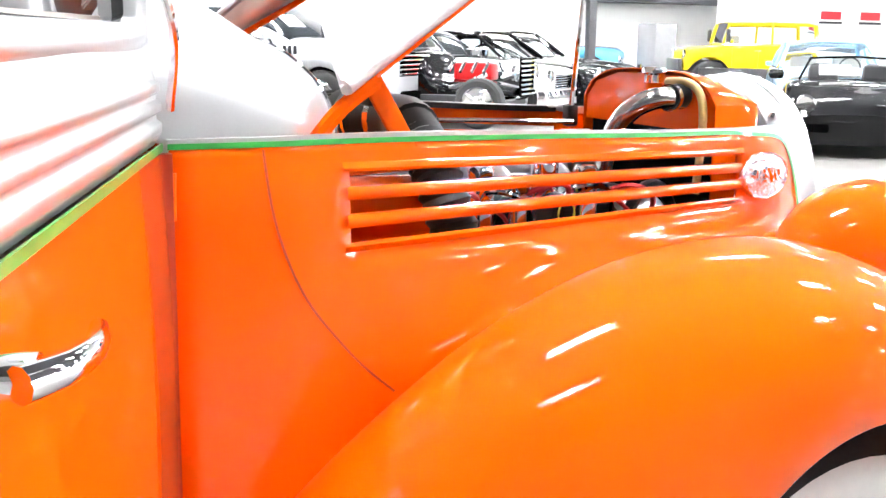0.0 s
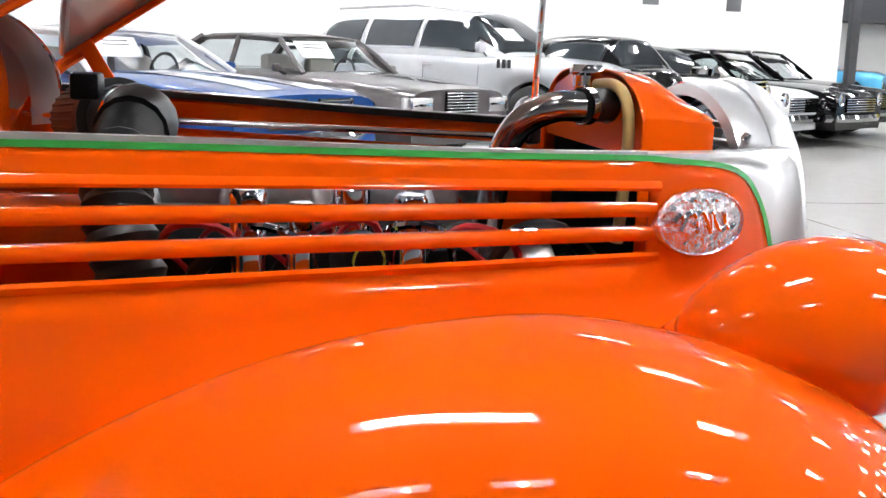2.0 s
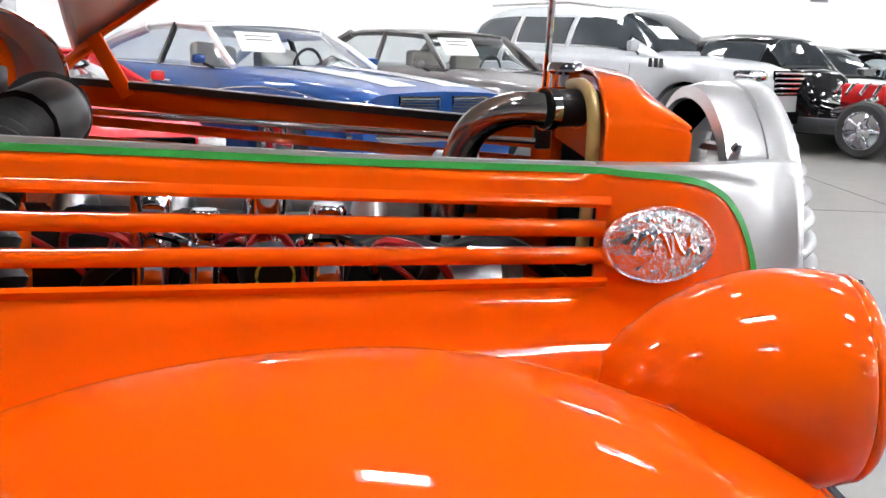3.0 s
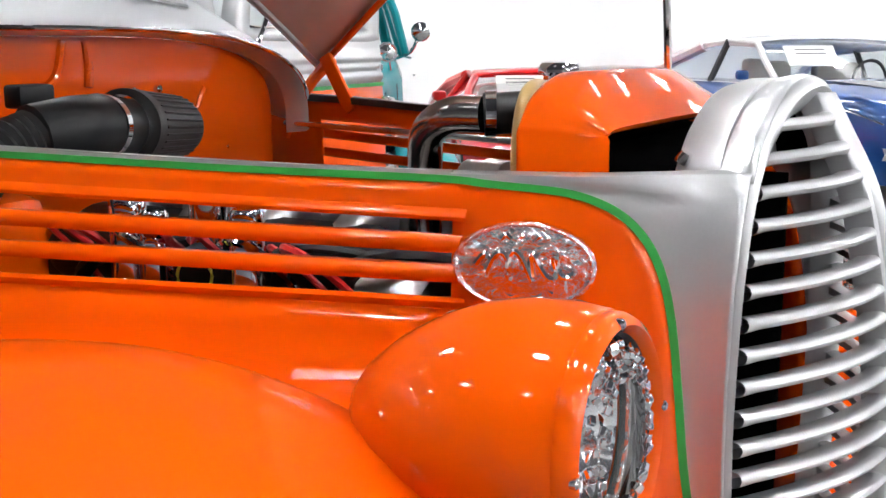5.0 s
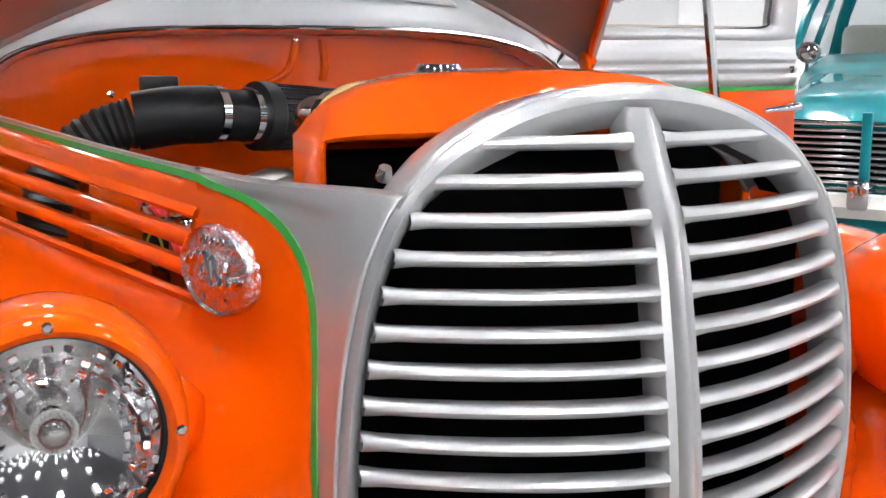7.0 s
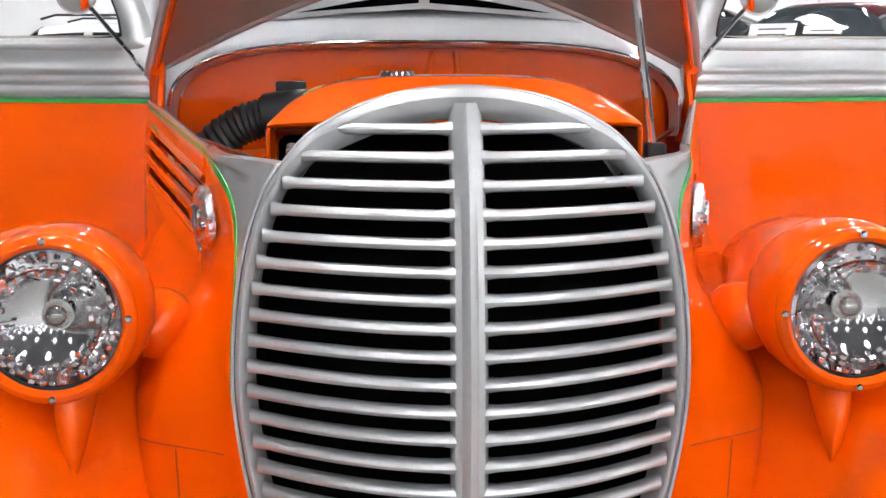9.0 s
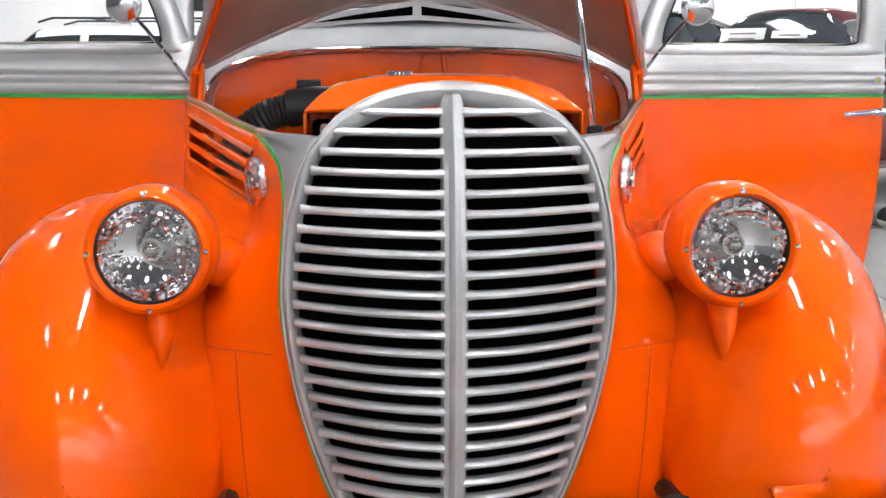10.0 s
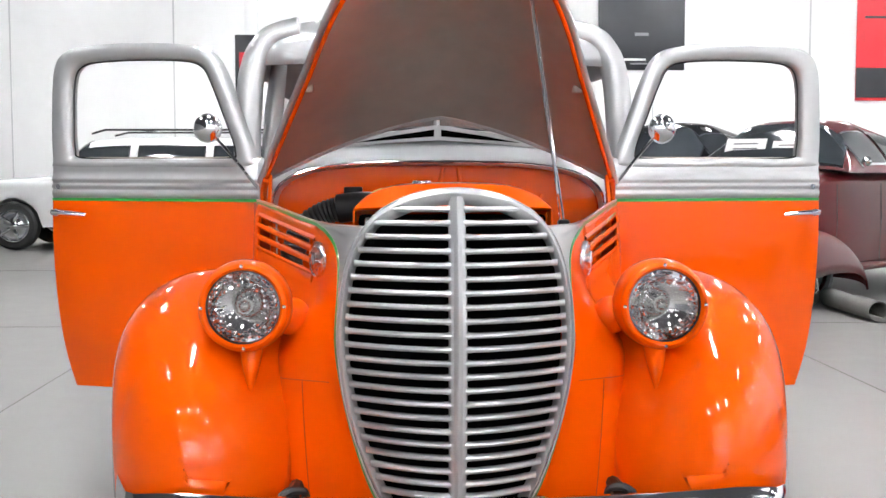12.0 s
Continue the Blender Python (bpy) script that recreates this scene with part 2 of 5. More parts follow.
def ceiling_light():
    t = thing("ceiling_light", "white high-bay lamp with a bright diffuser under the ceiling", "ceiling light", pose(0, 0, 6.2), "hall lamps")
    part("housing", box((0, 0, 0.09), (0.46, 1.26, 0.12), 0.02), WALL, t)
    # skirt made deep to keep lamp light off upright surfaces
    part("skirt", grid([[(x * k, y * k2, z) for x, y in ((-0.22, -0.62), (0.22, -0.62), (0.22, 0.62), (-0.22, 0.62))] for k, k2, z in ((1, 1, 0.06), (1.12, 1.05, -0.52))], closed_v=True), WALL, t, smooth=False)
    part("diffuser", box((0, 0, 0.02), (0.40, 1.18, 0.02)), LIGHT, t, smooth=False)
    # glowing globe added below the skirt so distant lamps glint in the paint
    bulb = bmesh.new()
    bmesh.ops.create_uvsphere(bulb, u_segments=12, v_segments=8, radius=0.12)
    bmesh.ops.translate(bulb, vec=(0, 0, -0.53), verts=bulb.verts)
    part("bulb", bulb, LIGHT, t)
    part("bulb_stem", tube([(0, 0, 0.0), (0, 0, -0.47)], 0.02, 8), STEEL, t)
    part("hanger", tube([(0, 0, 0.14), (0, 0, 0.31)], 0.01, 6), STEEL, t)
    return t


first = ceiling_light()
first.matrix_basis = pose(-5.2, -27, 6.2)
lamp_rng = random.Random(4)
for i in range(10):
    for j in range(10):
        if i or j:
            copy_thing(first, pose(-5.2 + i * 3.8 + (j % 2) * 0.9 + lamp_rng.uniform(-0.35, 0.35), -27 + j * 4.7 + lamp_rng.uniform(-0.5, 0.5), 6.2))
# a row of the same lamps added, unseen, before each white wall to whiten it
wn_ = Vector((wd.y, -wd.x, 0)).normalized()
for k in range(7):
    p = WA + wd * ((k + 0.5) / 7) + wn_ * 1.9
    copy_thing(first, pose(p.x, p.y, 6.2, 0, 0, math.degrees(math.atan2(wd.y, wd.x)) - 90))
# denser lamps to the south, for the small glints on the fenders
for k in range(11):
    for y in (-24.6, -20.2, -15.4):
        copy_thing(first, pose(-11.5 + k * 2.3 + lamp_rng.uniform(-0.4, 0.4), y + lamp_rng.uniform(-0.4, 0.4), 6.2))
# unseen row added to brighten the far east wall
for k in range(5):
    copy_thing(first, pose(29.4, -26 + k * 4.6, 6.2))
# unseen row added to whiten the north wall
for k in range(6):
    copy_thing(first, pose(-11 + k * 4.2, 18.2, 6.2, 0, 0, 90))


# ---- the orange pickup; its nose points to -y ----
truck = thing("pickup_truck", "orange and silver vintage pickup with open hood and doors", "pickup truck", pose(0, 0, 0))

RING = [(1.211, 0.0), (1.206, 0.06), (1.194, 0.11), (1.174, 0.155), (1.146, 0.195), (1.088, 0.237), (1.006, 0.264), (0.911, 0.277), (0.814, 0.278), (0.682, 0.257), (0.559, 0.22), (0.467, 0.18), (0.40, 0.13), (0.375, 0.06), (0.37, 0.0)]
RZ = sorted((z, w) for z, w in RING)


def ring_half(z):
    return lerp_table(RZ, z)[0]


def nose_y(z):
    """Front of the grille's middle rib."""
    return lerp_table([(0.37, 0.03), (0.5, 0.0), (0.65, -0.022), (0.80, -0.027), (0.90, -0.022), (1.03, 0.0), (1.093, 0.017), (1.158, 0.05), (1.211, 0.078)], z)[0]


def grille_y(x, z):
    w = max(0.05, ring_half(z))
    return nose_y(z) + (0.090 - nose_y(z)) * min(1, (abs(x) / w)) ** 1.8


BASE = [(0.09, 0.26), (0.15, 0.288), (0.20, 0.306), (0.28, 0.333), (0.354, 0.352), (0.6, 0.424), (1.0, 0.542), (1.3, 0.628), (1.336, 0.634), (1.46, 0.64)]


def body_x(y, z):
    """Half-width of the nose and hood side."""
    s = lerp_table(BASE, y)[0]
    s += 0.10 * smoothstep((0.97 - z) / 0.2) * smoothstep((y - 0.10) / 0.13) * (1 - smoothstep((y - 0.75) / 0.5))
    s += 0.012 * smoothstep((1.1 - z) / 0.3)
    s -= 0.010 * smoothstep((z - 1.075) / 0.06)
    k = smoothstep((y - 0.085) / 0.15) ** 0.75
    return s * k + (ring_half(z) + 0.004) * (1 - k)


def top_z(y):
    return 1.118 + 0.03 * smoothstep((y - 0.3) / 1.0)


STRIPE = [(0.40, 0.101), (0.6, 0.104), (0.72, 0.109), (0.8, 0.123), (0.9, 0.134), (0.98, 0.146), (1.03, 0.160), (1.065, 0.180), (1.088, 0.206), (1.102, 0.245), (1.108, 0.30), (1.111, 0.38)]


def stripe_y(z):
    return lerp_table(STRIPE, z)[0]


def on_body(y, z, out=0.0):
    return Vector((body_x(y, z) + out, y, z))


def slot_z(lv, y):
    """Level lv of the vent opening (0 its top, 1 its bottom) at y."""
    t = (y - 0.355) / 0.855
    return (1.071 + 0.028 * t) * (1 - lv) + (0.992 + 0.008 * t) * lv


def ribbon(path, width, out, s, n=90):
    """A thin strip on the body along (y, z) points."""
    pts = curve_points([(p[0], p[1], 0) for p in path], n)
    rows = []
    for i, p in enumerate(pts):
        a, b = pts[max(0, i - 1)], pts[min(n, i + 1)]
        d = (b - a).normalized()
        q = Vector((-d.y, d.x, 0))
        rows.append([on_body(p.x + q.x * w, p.y + q.y * w, o) for w, o in ((-width / 2, 0.0), (-width / 2, out), (width / 2, out), (width / 2, 0.0))])
    return side_flip(grid(rows), s)


def body_side(s):
    holder = truck
    # silver nose in front of the stripe
    zs = [0.40 + (1.111 - 0.40) * i / 60 for i in range(61)]
    rows = []
    for z in zs:
        y1 = stripe_y(z)
        rows.append([on_body(0.088 + (y1 - 0.088) * (j / 14), z) for j in range(15)])
    zt = [1.111 + (top_z(0.2) - 1.111) * k / 3 for k in range(1, 4)]
    for z in zt:
        rows.append([on_body(0.088 + (0.38 - 0.088) * (j / 14), z) for j in range(15)])
    rows.append([on_body(0.088 + (0.38 - 0.088) * (j / 14), zt[-1] + 0.003) - Vector((0.012, 0, 0)) for j in range(15)])
    solid(part("nose_panel", side_flip(grid(rows), s), SILVER, holder, "silver painted nose panel"), 0.004, 1)
    # orange side behind the stripe, with the vent opening
    ys_rear = [0.355 + 0.855 * k / 30 for k in range(31)] + [1.24, 1.27, 1.30, 1.335, 1.37, 1.42, 1.458]
    lv = ["t", 1.10, 1.085, 0.0] + [0.2, 0.4, 0.6, 0.8] + [1.0] + [0.97 - 0.02 * k for k in range(1, 12)] + [0.72, 0.67, 0.62, 0.56, 0.50, 0.45, 0.405]

    def lz(l, y):
        yy = min(1.25, max(0.355, y))
        if l == "t":
            return 1.111 + 0.03 * smoothstep((y - 0.3) / 1.0)
        if l in (1.10, 1.085):
            f = 0.35 if l == 1.10 else 0.7
            return (1 - f) * (1.111 + 0.03 * smoothstep((y - 0.3) / 1.0)) + f * slot_z(0, yy)
        if l <= 0.8 and lv.index(l) < 9 or l == 1.0:
            return slot_z(l, yy)
        return l

    rows = []
    for y in ys_rear:
        rows.append([on_body(y, lz(l, y)) for l in lv])
    front = []
    for j in range(12):
        f = j / 12
        row = []
        for l in lv:
            z = lz(l, 0.355)
            y0 = stripe_y(min(z, 1.1105))
            row.append(on_body(y0 + (0.355 - y0) * f, z))
        front.append(row)
    allrows = front + rows
    a, b = 12, 12 + 30
    bm = grid(allrows, skip=lambda i, j: a <= i < b and 3 <= j < 8)
    solid(part("hood_side", side_flip(bm, s), ORANGE, holder, "glossy orange hood side with vent opening"), 0.006, 1)
    # vent bars
    for c in (0.305, 0.695):
        rws = []
        for k in range(41):
            y = 0.345 + 0.87 * k / 40
            zc = slot_z(c, y)
            h = 0.0095
            rws.append([on_body(y, zc + dz * h, o) for dz, o in ((-1, -0.008), (-0.95, 0.0005), (-0.6, 0.004), (0, 0.0055), (0.6, 0.004), (0.95, 0.0005), (1, -0.008))])
        part("vent_bar", side_flip(grid(rws), s), ORANGE, holder)
    for lvl, sg in ((0.0, 1), (1.0, -1)):
        rws = []
        for k in range(41):
            y = 0.34 + 0.88 * k / 40
            zc = slot_z(lvl, y)
            rws.append([on_body(y, zc + sg * dz, o) for dz, o in ((0.001, -0.006), (0.0, 0.002), (0.004, 0.0045), (0.009, 0.003), (0.014, -0.001))])
        part("vent_lip", side_flip(grid(rws), s), ORANGE, holder)
    # green stripe
    path = [(stripe_y(z), z) for z in (0.40, 0.5, 0.6, 0.7, 0.8, 0.9, 0.98, 1.03, 1.065, 1.088, 1.102, 1.109)]
    path += [(0.38, 1.1135), (0.6, 1.1195), (0.9, 1.131), (1.2, 1.140), (1.46, 1.142)]
    part("pinstripe", ribbon(path, 0.0075, 0.0012, s), GREEN, holder, "bright green pinstripe")
    # lip above the stripe
    rows = [[on_body(y, top_z(y) + dz, o) for dz, o in ((-0.004, 0.0), (0.003, 0.001), (0.004, -0.002), (0.003, -0.005), (-0.02, -0.006))] for y in [0.36 + 1.1 * k / 40 for k in range(41)]]
    part("top_lip", side_flip(grid(rows), s), SILVER, holder, "thin silver lip on the hood side")
    rows = [[on_body(y, top_z(y) + dz, o) for dz, o in ((-0.012, -0.0065), (0.001, -0.0065), (0.002, -0.009), (0.001, -0.012), (-0.012, -0.0125))] for y in [0.36 + 0.95 * k / 30 for k in range(31)]]
    part("rubber_welt", side_flip(grid(rows), s), RUBBER, holder, "black rubber welt")
    # seams
    part("seam", ribbon([(1.336, 1.135), (1.33, 1.07), (1.312, 1.0), (1.28, 0.93), (1.235, 0.87), (1.19, 0.82), (1.145, 0.78)], 0.0034, 0.0008, s, 40), SEAM, holder)
    part("seam", ribbon([(0.15, 0.74), (0.30, 0.735)], 0.0018, 0.0008, s, 10), SEAM, holder)
    # oval badge
    nrm = (on_body(0.30, 1.03) - on_body(0.26, 1.03)).normalized()
    outw = Vector((nrm.y, -nrm.x, 0))
    c = on_body(0.281, 1.029, 0.002)
    upv = Vector((-0.02, 0, 1)).normalized()
    rws = []
    for r, o in ((1.0, -0.003), (1.0, 0.006), (0.95, 0.010), (0.90, 0.0075), (0.86, 0.008), (0.6, 0.012), (0.3, 0.0145), (0.0, 0.015)):
        rws.append([c + nrm * (0.073 * r * math.cos(a)) + upv * (0.045 * r * math.sin(a)) + outw * o for a in [2 * math.pi * k / 40 for k in range(40)]])
    badge = part("badge", side_flip(grid(rws, closed_v=True), s), EMBOSS, holder, "embossed oval chrome badge")
    mk = bmesh.new()
    wave = []
    for q in range(61):
        f = q / 60
        wave.append(c + nrm * (-(-0.048 + 0.096 * f + 0.006 * math.sin(26 * f))) + upv * (0.013 * math.sin(31 * f) * (1.5 - abs(f - 0.5)) * 0.8 + 0.002) + outw * (0.0125 + 0.002 * math.sin(math.pi * f)))
    tube(wave, 0.0032, 6, mk)
    for zz, ww in ((-0.026, 0.030), (0.028, 0.022)):
        tube([c + nrm * (ww * (q / 8 - 1)) + upv * (zz + 0.004 * math.sin(q)) + outw * 0.0095 for q in range(17)], 0.0026, 6, mk)
    part("relief", side_flip(mk, s), CHROME, badge)
    # nose/fender vertical seam
    bm = tube([on_body(0.19, z, 0.001) for z in [0.42 + 0.315 * k / 16 for k in range(17)]], 0.0011, 6)
    part("seam", side_flip(bm, s), SEAM, holder)


for s in (-1, 1):
    body_side(s)

# grille surround
RP = curve_points([(w, z, 0) for z, w in RING] + [(-w, z, 0) for z, w in RING[-2:0:-1]], 96, True)


def ring_rows(section):
    """section: (inward offset, y offset) rows swept round the grille outline."""
    rows = []
    n = len(RP)
    for i, p in enumerate(RP):
        d = (RP[(i + 1) % n] - RP[i - 1]).normalized()
        q = Vector((-d.y, d.x, 0))
        if q.dot(Vector((0, 0.82, 0)) - p) < 0:
            q = -q
        yb = 0.082 + 0.012 * min(1, abs(p.x) / 0.28)
        g = 1 + 0.75 * smoothstep((p.y - 1.10) / 0.09)
        rows.append([(p.x + q.x * o * g, yb + dy, p.y + q.y * o * g) for o, dy in section])
    return rows


shell = part("grille_frame", grid(ring_rows([(0.001, 0.03), (-0.001, 0.010), (0.002, -0.006), (0.007, -0.012), (0.012, -0.010), (0.017, -0.003), (0.022, 0.004), (0.023, 0.03)]), closed_u=True), SILVER, truck, "silver painted grille surround")
# deep upper shell behind the frame
rows = []
top = [p for p in RP if p.y > 1.105]
top.sort(key=lambda p: p.x)
for p in top:
    d = Vector((p.x, p.y - 0.95, 0)).normalized()
    rows.append([(p.x - d.x * o, y, p.y - d.y * o) for o, y in ((0.0, 0.085), (-0.001, 0.098), (0.002, 0.112), (0.007, 0.115), (0.008, 0.119), (0.003, 0.123), (0.004, 0.148), (0.011, 0.171), (0.028, 0.176), (0.030, 0.168))])
solid(part("upper_shell", grid(rows), SILVER, truck, "silver shell behind the grille top"), 0.003)
# near-black sheet added under the shell top: its inner shade as colour
shade_rows = [[(p.x - p.x * 0.055, y, p.y - 0.014) for y in (0.10, 0.125, 0.15, 0.166)] for p in top]
part("shell_shade", grid(shade_rows), DARK, truck, "near-black sheet for the shade inside the grille shell")
for s in (-1, 1):
    part("shell_bolt", lathe([(-0.012, 0.0), (-0.012, 0.006), (-0.004, 0.008), (0, 0.008), (0, 0)], Matrix.Translation((s * 0.209, 0.164, 1.126)) @ pose(0, 0, 0, -60, 0, 0), 12), CHROME, truck)

# middle rib
rows = []
for k in range(49):
    z = 1.192 - (1.192 - 0.40) * k / 48
    y = nose_y(z)
    w = (0.019 + 0.002 * math.sin(k / 48 * 3.14)) * min(1.0, 0.7 + (1.192 - z) / 0.035)
    rows.append([(x * w, y + dy, z) for x, dy in ((-1, 0.03), (-1.0, 0.006), (-0.8, -0.002), (-0.45, -0.005), (-0.3, -0.011), (0, -0.014), (0.3, -0.011), (0.45, -0.005), (0.8, -0.002), (1.0, 0.006), (1, 0.03))])
part("middle_rib", grid(rows), SILVER, truck, "silver centre rib of the grille")
# slats
for i in range(24):
    z = 1.162 - 0.0317 * i
    if z < 0.42:
        break
    for s in (-1, 1):
        w = ring_half(z) - 0.017
        rws = []
        m = 14
        for k in range(m + 1):
            x = 0.016 + (w - 0.016) * k / m
            y = grille_y(x, z)
            e = 1 + 0.35 * (smoothstep((x - w + 0.016) / 0.016) + smoothstep((0.032 - x) / 0.014))
            rws.append([(s * x, y + dy, z + dz * e) for dy, dz in ((0.022, 0.0045), (0.008, 0.0068), (0.002, 0.0060), (-0.0018, 0.0038), (-0.0036, 0.0), (-0.0018, -0.0038), (0.002, -0.0060), (0.008, -0.0068), (0.022, -0.0045))])
        bm = grid(rws, closed_v=True)
        bmesh.ops.recalc_face_normals(bm, faces=bm.faces)
        part("grille_slat", bm, SILVER, truck)

# fenders
FEN = [  # y, crown z, crown x, inner x, inner z, outer x, lip z
    (-0.036, 0.56, 0.62, 0.619, 0.555, 0.621, 0.552), (-0.030, 0.60, 0.62, 0.585, 0.52, 0.655, 0.50), (-0.015, 0.655, 0.62, 0.55, 0.46, 0.70, 0.45), (0.01, 0.705, 0.62, 0.52, 0.43, 0.745, 0.42),
    (0.05, 0.755, 0.62, 0.485, 0.41, 0.785, 0.40), (0.10, 0.80, 0.62, 0.45, 0.41, 0.82, 0.40), (0.17, 0.848, 0.62, 0.415, 0.42, 0.848, 0.40),
    (0.25, 0.893, 0.625, 0.40, 0.60, 0.868, 0.40), (0.35, 0.935, 0.63, 0.41, 0.76, 0.882, 0.40), (0.45, 0.962, 0.635, 0.435, 0.82, 0.888, 0.40),
    (0.55, 0.976, 0.64, 0.465, 0.85, 0.890, 0.40), (0.65, 0.974, 0.645, 0.495, 0.86, 0.888, 0.40), (0.75, 0.962, 0.65, 0.525, 0.86, 0.884, 0.40),
    (0.85, 0.940, 0.66, 0.55, 0.85, 0.88, 0.38), (0.95, 0.905, 0.67, 0.58, 0.835, 0.874, 0.37), (1.05, 0.858, 0.68, 0.605, 0.81, 0.866, 0.36),
    (1.15, 0.797, 0.69, 0.625, 0.76, 0.858, 0.35), (1.25, 0.72, 0.70, 0.63, 0.69, 0.85, 0.34), (1.35, 0.625, 0.71, 0.63, 0.60, 0.842, 0.33), (1.45, 0.52, 0.72, 0.63, 0.50, 0.836, 0.33), (1.56, 0.42, 0.73, 0.63, 0.41, 0.832, 0.33)]
WY, WZ, WR = 0.42, 0.345, 0.372
AY, AL = 0.465, 0.325


def fender(s):
    rows = []
    ys = [-0.036, -0.033] + [-0.03 + 0.2 * (k / 20) ** 1.6 for k in range(20)] + [0.17 + 1.39 * k / 64 for k in range(65)]
    for y in ys:
        zc, xc, xi, zi, xo, zo = lerp_table(FEN, y)
        xo -= 0.016 * (1 - smoothstep((y - 0.2) / 0.5))
        if abs(y - AY) < AL:
            zo = max(zo, WZ + WR * math.sqrt(1 - ((y - AY) / AL) ** 2))
        zm = min(max(zc - 0.36, zo + 0.02), zc - 0.003)
        row = []
        for k in range(10):
            a = math.pi / 2 * (1 - k / 10)
            row.append((s * (xc - (xc - xi) * math.sin(a) ** 1.15), y, zi + (zc - zi) * math.cos(a) ** 0.9 if k else zi))
        for k in range(15):
            a = math.pi / 2 * k / 14
            row.append((s * (xc + (xo - xc) * math.sin(a) ** 0.95), y, zm + (zc - zm) * max(0, math.cos(a)) ** 0.80))
        for k in range(1, 7):
            f = k / 6
            row.append((s * (xo - 0.075 * f * f), y, zm + (zo - zm) * f))
        row.append((s * (xo - 0.09), y, zo - 0.004))
        row.append((s * (xo - 0.095), y, zo + 0.008))
        rows.append(row)
    bm = grid(rows)
    if s > 0:
        bmesh.ops.reverse_faces(bm, faces=bm.faces)
    f = part("front_fender", bm, ORANGE, truck, "bulbous glossy orange front fender", angle=70)
    solid(f, 0.004, -1)
    # inner splash apron and front valance; wheel-well shade put into the near-black
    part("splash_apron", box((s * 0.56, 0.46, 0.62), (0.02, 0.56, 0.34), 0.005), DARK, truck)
    return f


for s in (-1, 1):
    fender(s)


# headlamps
def headlamp(s):
    m = Matrix.Translation((s * 0.505, 0.108, 0.928)) @ pose(0, 0, 0, -2, 0, 0)
    pod = part("headlamp_pod", lathe([(0.020, 0.086), (0.012, 0.0875), (0.004, 0.090), (0.0, 0.095), (0.003, 0.101), (0.010, 0.1055), (0.016, 0.1065), (0.0185, 0.1055), (0.021, 0.1075), (0.05, 0.112), (0.085, 0.1125), (0.12, 0.108), (0.16, 0.096), (0.20, 0.076), (0.235, 0.050), (0.255, 0.026), (0.262, 0.0)], m, 48), ORANGE, truck, "teardrop orange headlamp pod")
    part("gasket", lathe([(0.012, 0.0905), (0.009, 0.089), (0.012, 0.0865), (0.02, 0.0855)], m, 48), RUBBER, pod)
    part("reflector", lathe([(0.022, 0.0855), (0.04, 0.072), (0.058, 0.05), (0.068, 0.02), (0.07, 0.0)], m, 40), REFLECTOR, pod, "bright headlamp reflector")
    lens = part("lens", lathe([(0.018, 0.0862), (0.010, 0.078), (0.0045, 0.066), (0.001, 0.052)], m, 64), LENS, pod, "fluted clear headlamp lens rim")
    lens.visible_shadow = False
    eye = part("lens_centre", lathe([(0.001, 0.052), (-0.0015, 0.035), (-0.003, 0.018), (-0.0035, 0.0)], m, 48), CLEARLENS, lens, "clear bullseye centre of the lens")
    eye.visible_shadow = False
    # prism blocks moulded round the lens
    rnd = random.Random(11)
    blocks = bmesh.new()
    for ring, count in ((0.054, 22), (0.0615, 28), (0.070, 32), (0.079, 36)):
        for k in range(count):
            if rnd.random() < 0.2:
                continue
            a = 2 * math.pi * (k + 0.5 * rnd.random()) / count
            depth = 0.0025 + 0.0035 * rnd.random()
            mm = m @ pose(0, 0, 0, 0, math.degrees(-a), 0) @ Matrix.Translation((ring, -0.001 + 0.010 * ((ring - 0.05) / 0.03) ** 2, 0)) @ pose(0, 0, 0, rnd.uniform(-40, 40), 0, rnd.uniform(-40, 40))
            box((0, 0, 0), (0.006, depth, 0.008), 0.0008, m=mm, bm=blocks, seg=1)
    tagged(part("prism_ring", blocks, CHROMEBIT, lens), kind="stuff")
    bb = bmesh.new()
    bmesh.ops.create_uvsphere(bb, u_segments=16, v_segments=10, radius=0.02)
    bmesh.ops.transform(bb, matrix=m @ Matrix.Translation((0, 0.045, 0)), verts=bb.verts)
    part("bulb", bb, STEEL, pod)
    for k in range(4):
        a = math.pi / 2 * k + 0.02
        mm = m @ Matrix.Translation((0.098 * math.cos(a), 0.001, 0.098 * math.sin(a)))
        part("screw", lathe([(-0.003, 0.0), (-0.003, 0.003), (-0.001, 0.0048), (0.004, 0.0048)], mm, 10), STEEL, pod)
    # pointed fairing beneath
    rows = []
    for k in range(13):
        f = k / 12
        z = 0.845 - 0.13 * f
        r = 0.028 * (1 - f**1.8) + 0.001
        yc = 0.185 - 0.09 * f + 0.05 * f * f
        rows.append([(s * 0.492 + r * math.cos(a), yc + 1.5 * r * math.sin(a), z) for a in [2 * math.pi * q / 16 for q in range(16)]])
    part("pod_fairing", grid(rows, closed_v=True), ORANGE, truck, "pointed orange fairing below the lamp")
    # oval pad beside the pod
    mm = Matrix.Translation((s * 0.405, 0.265, 0.885)) @ pose(0, 0, 0, 0, s * 30, 0)
    part("pod_pad", lathe([(-0.05, 0.0), (-0.045, 0.02), (-0.03, 0.038), (0.0, 0.05), (0.04, 0.045), (0.08, 0.02)], mm, 20), ORANGE, truck)


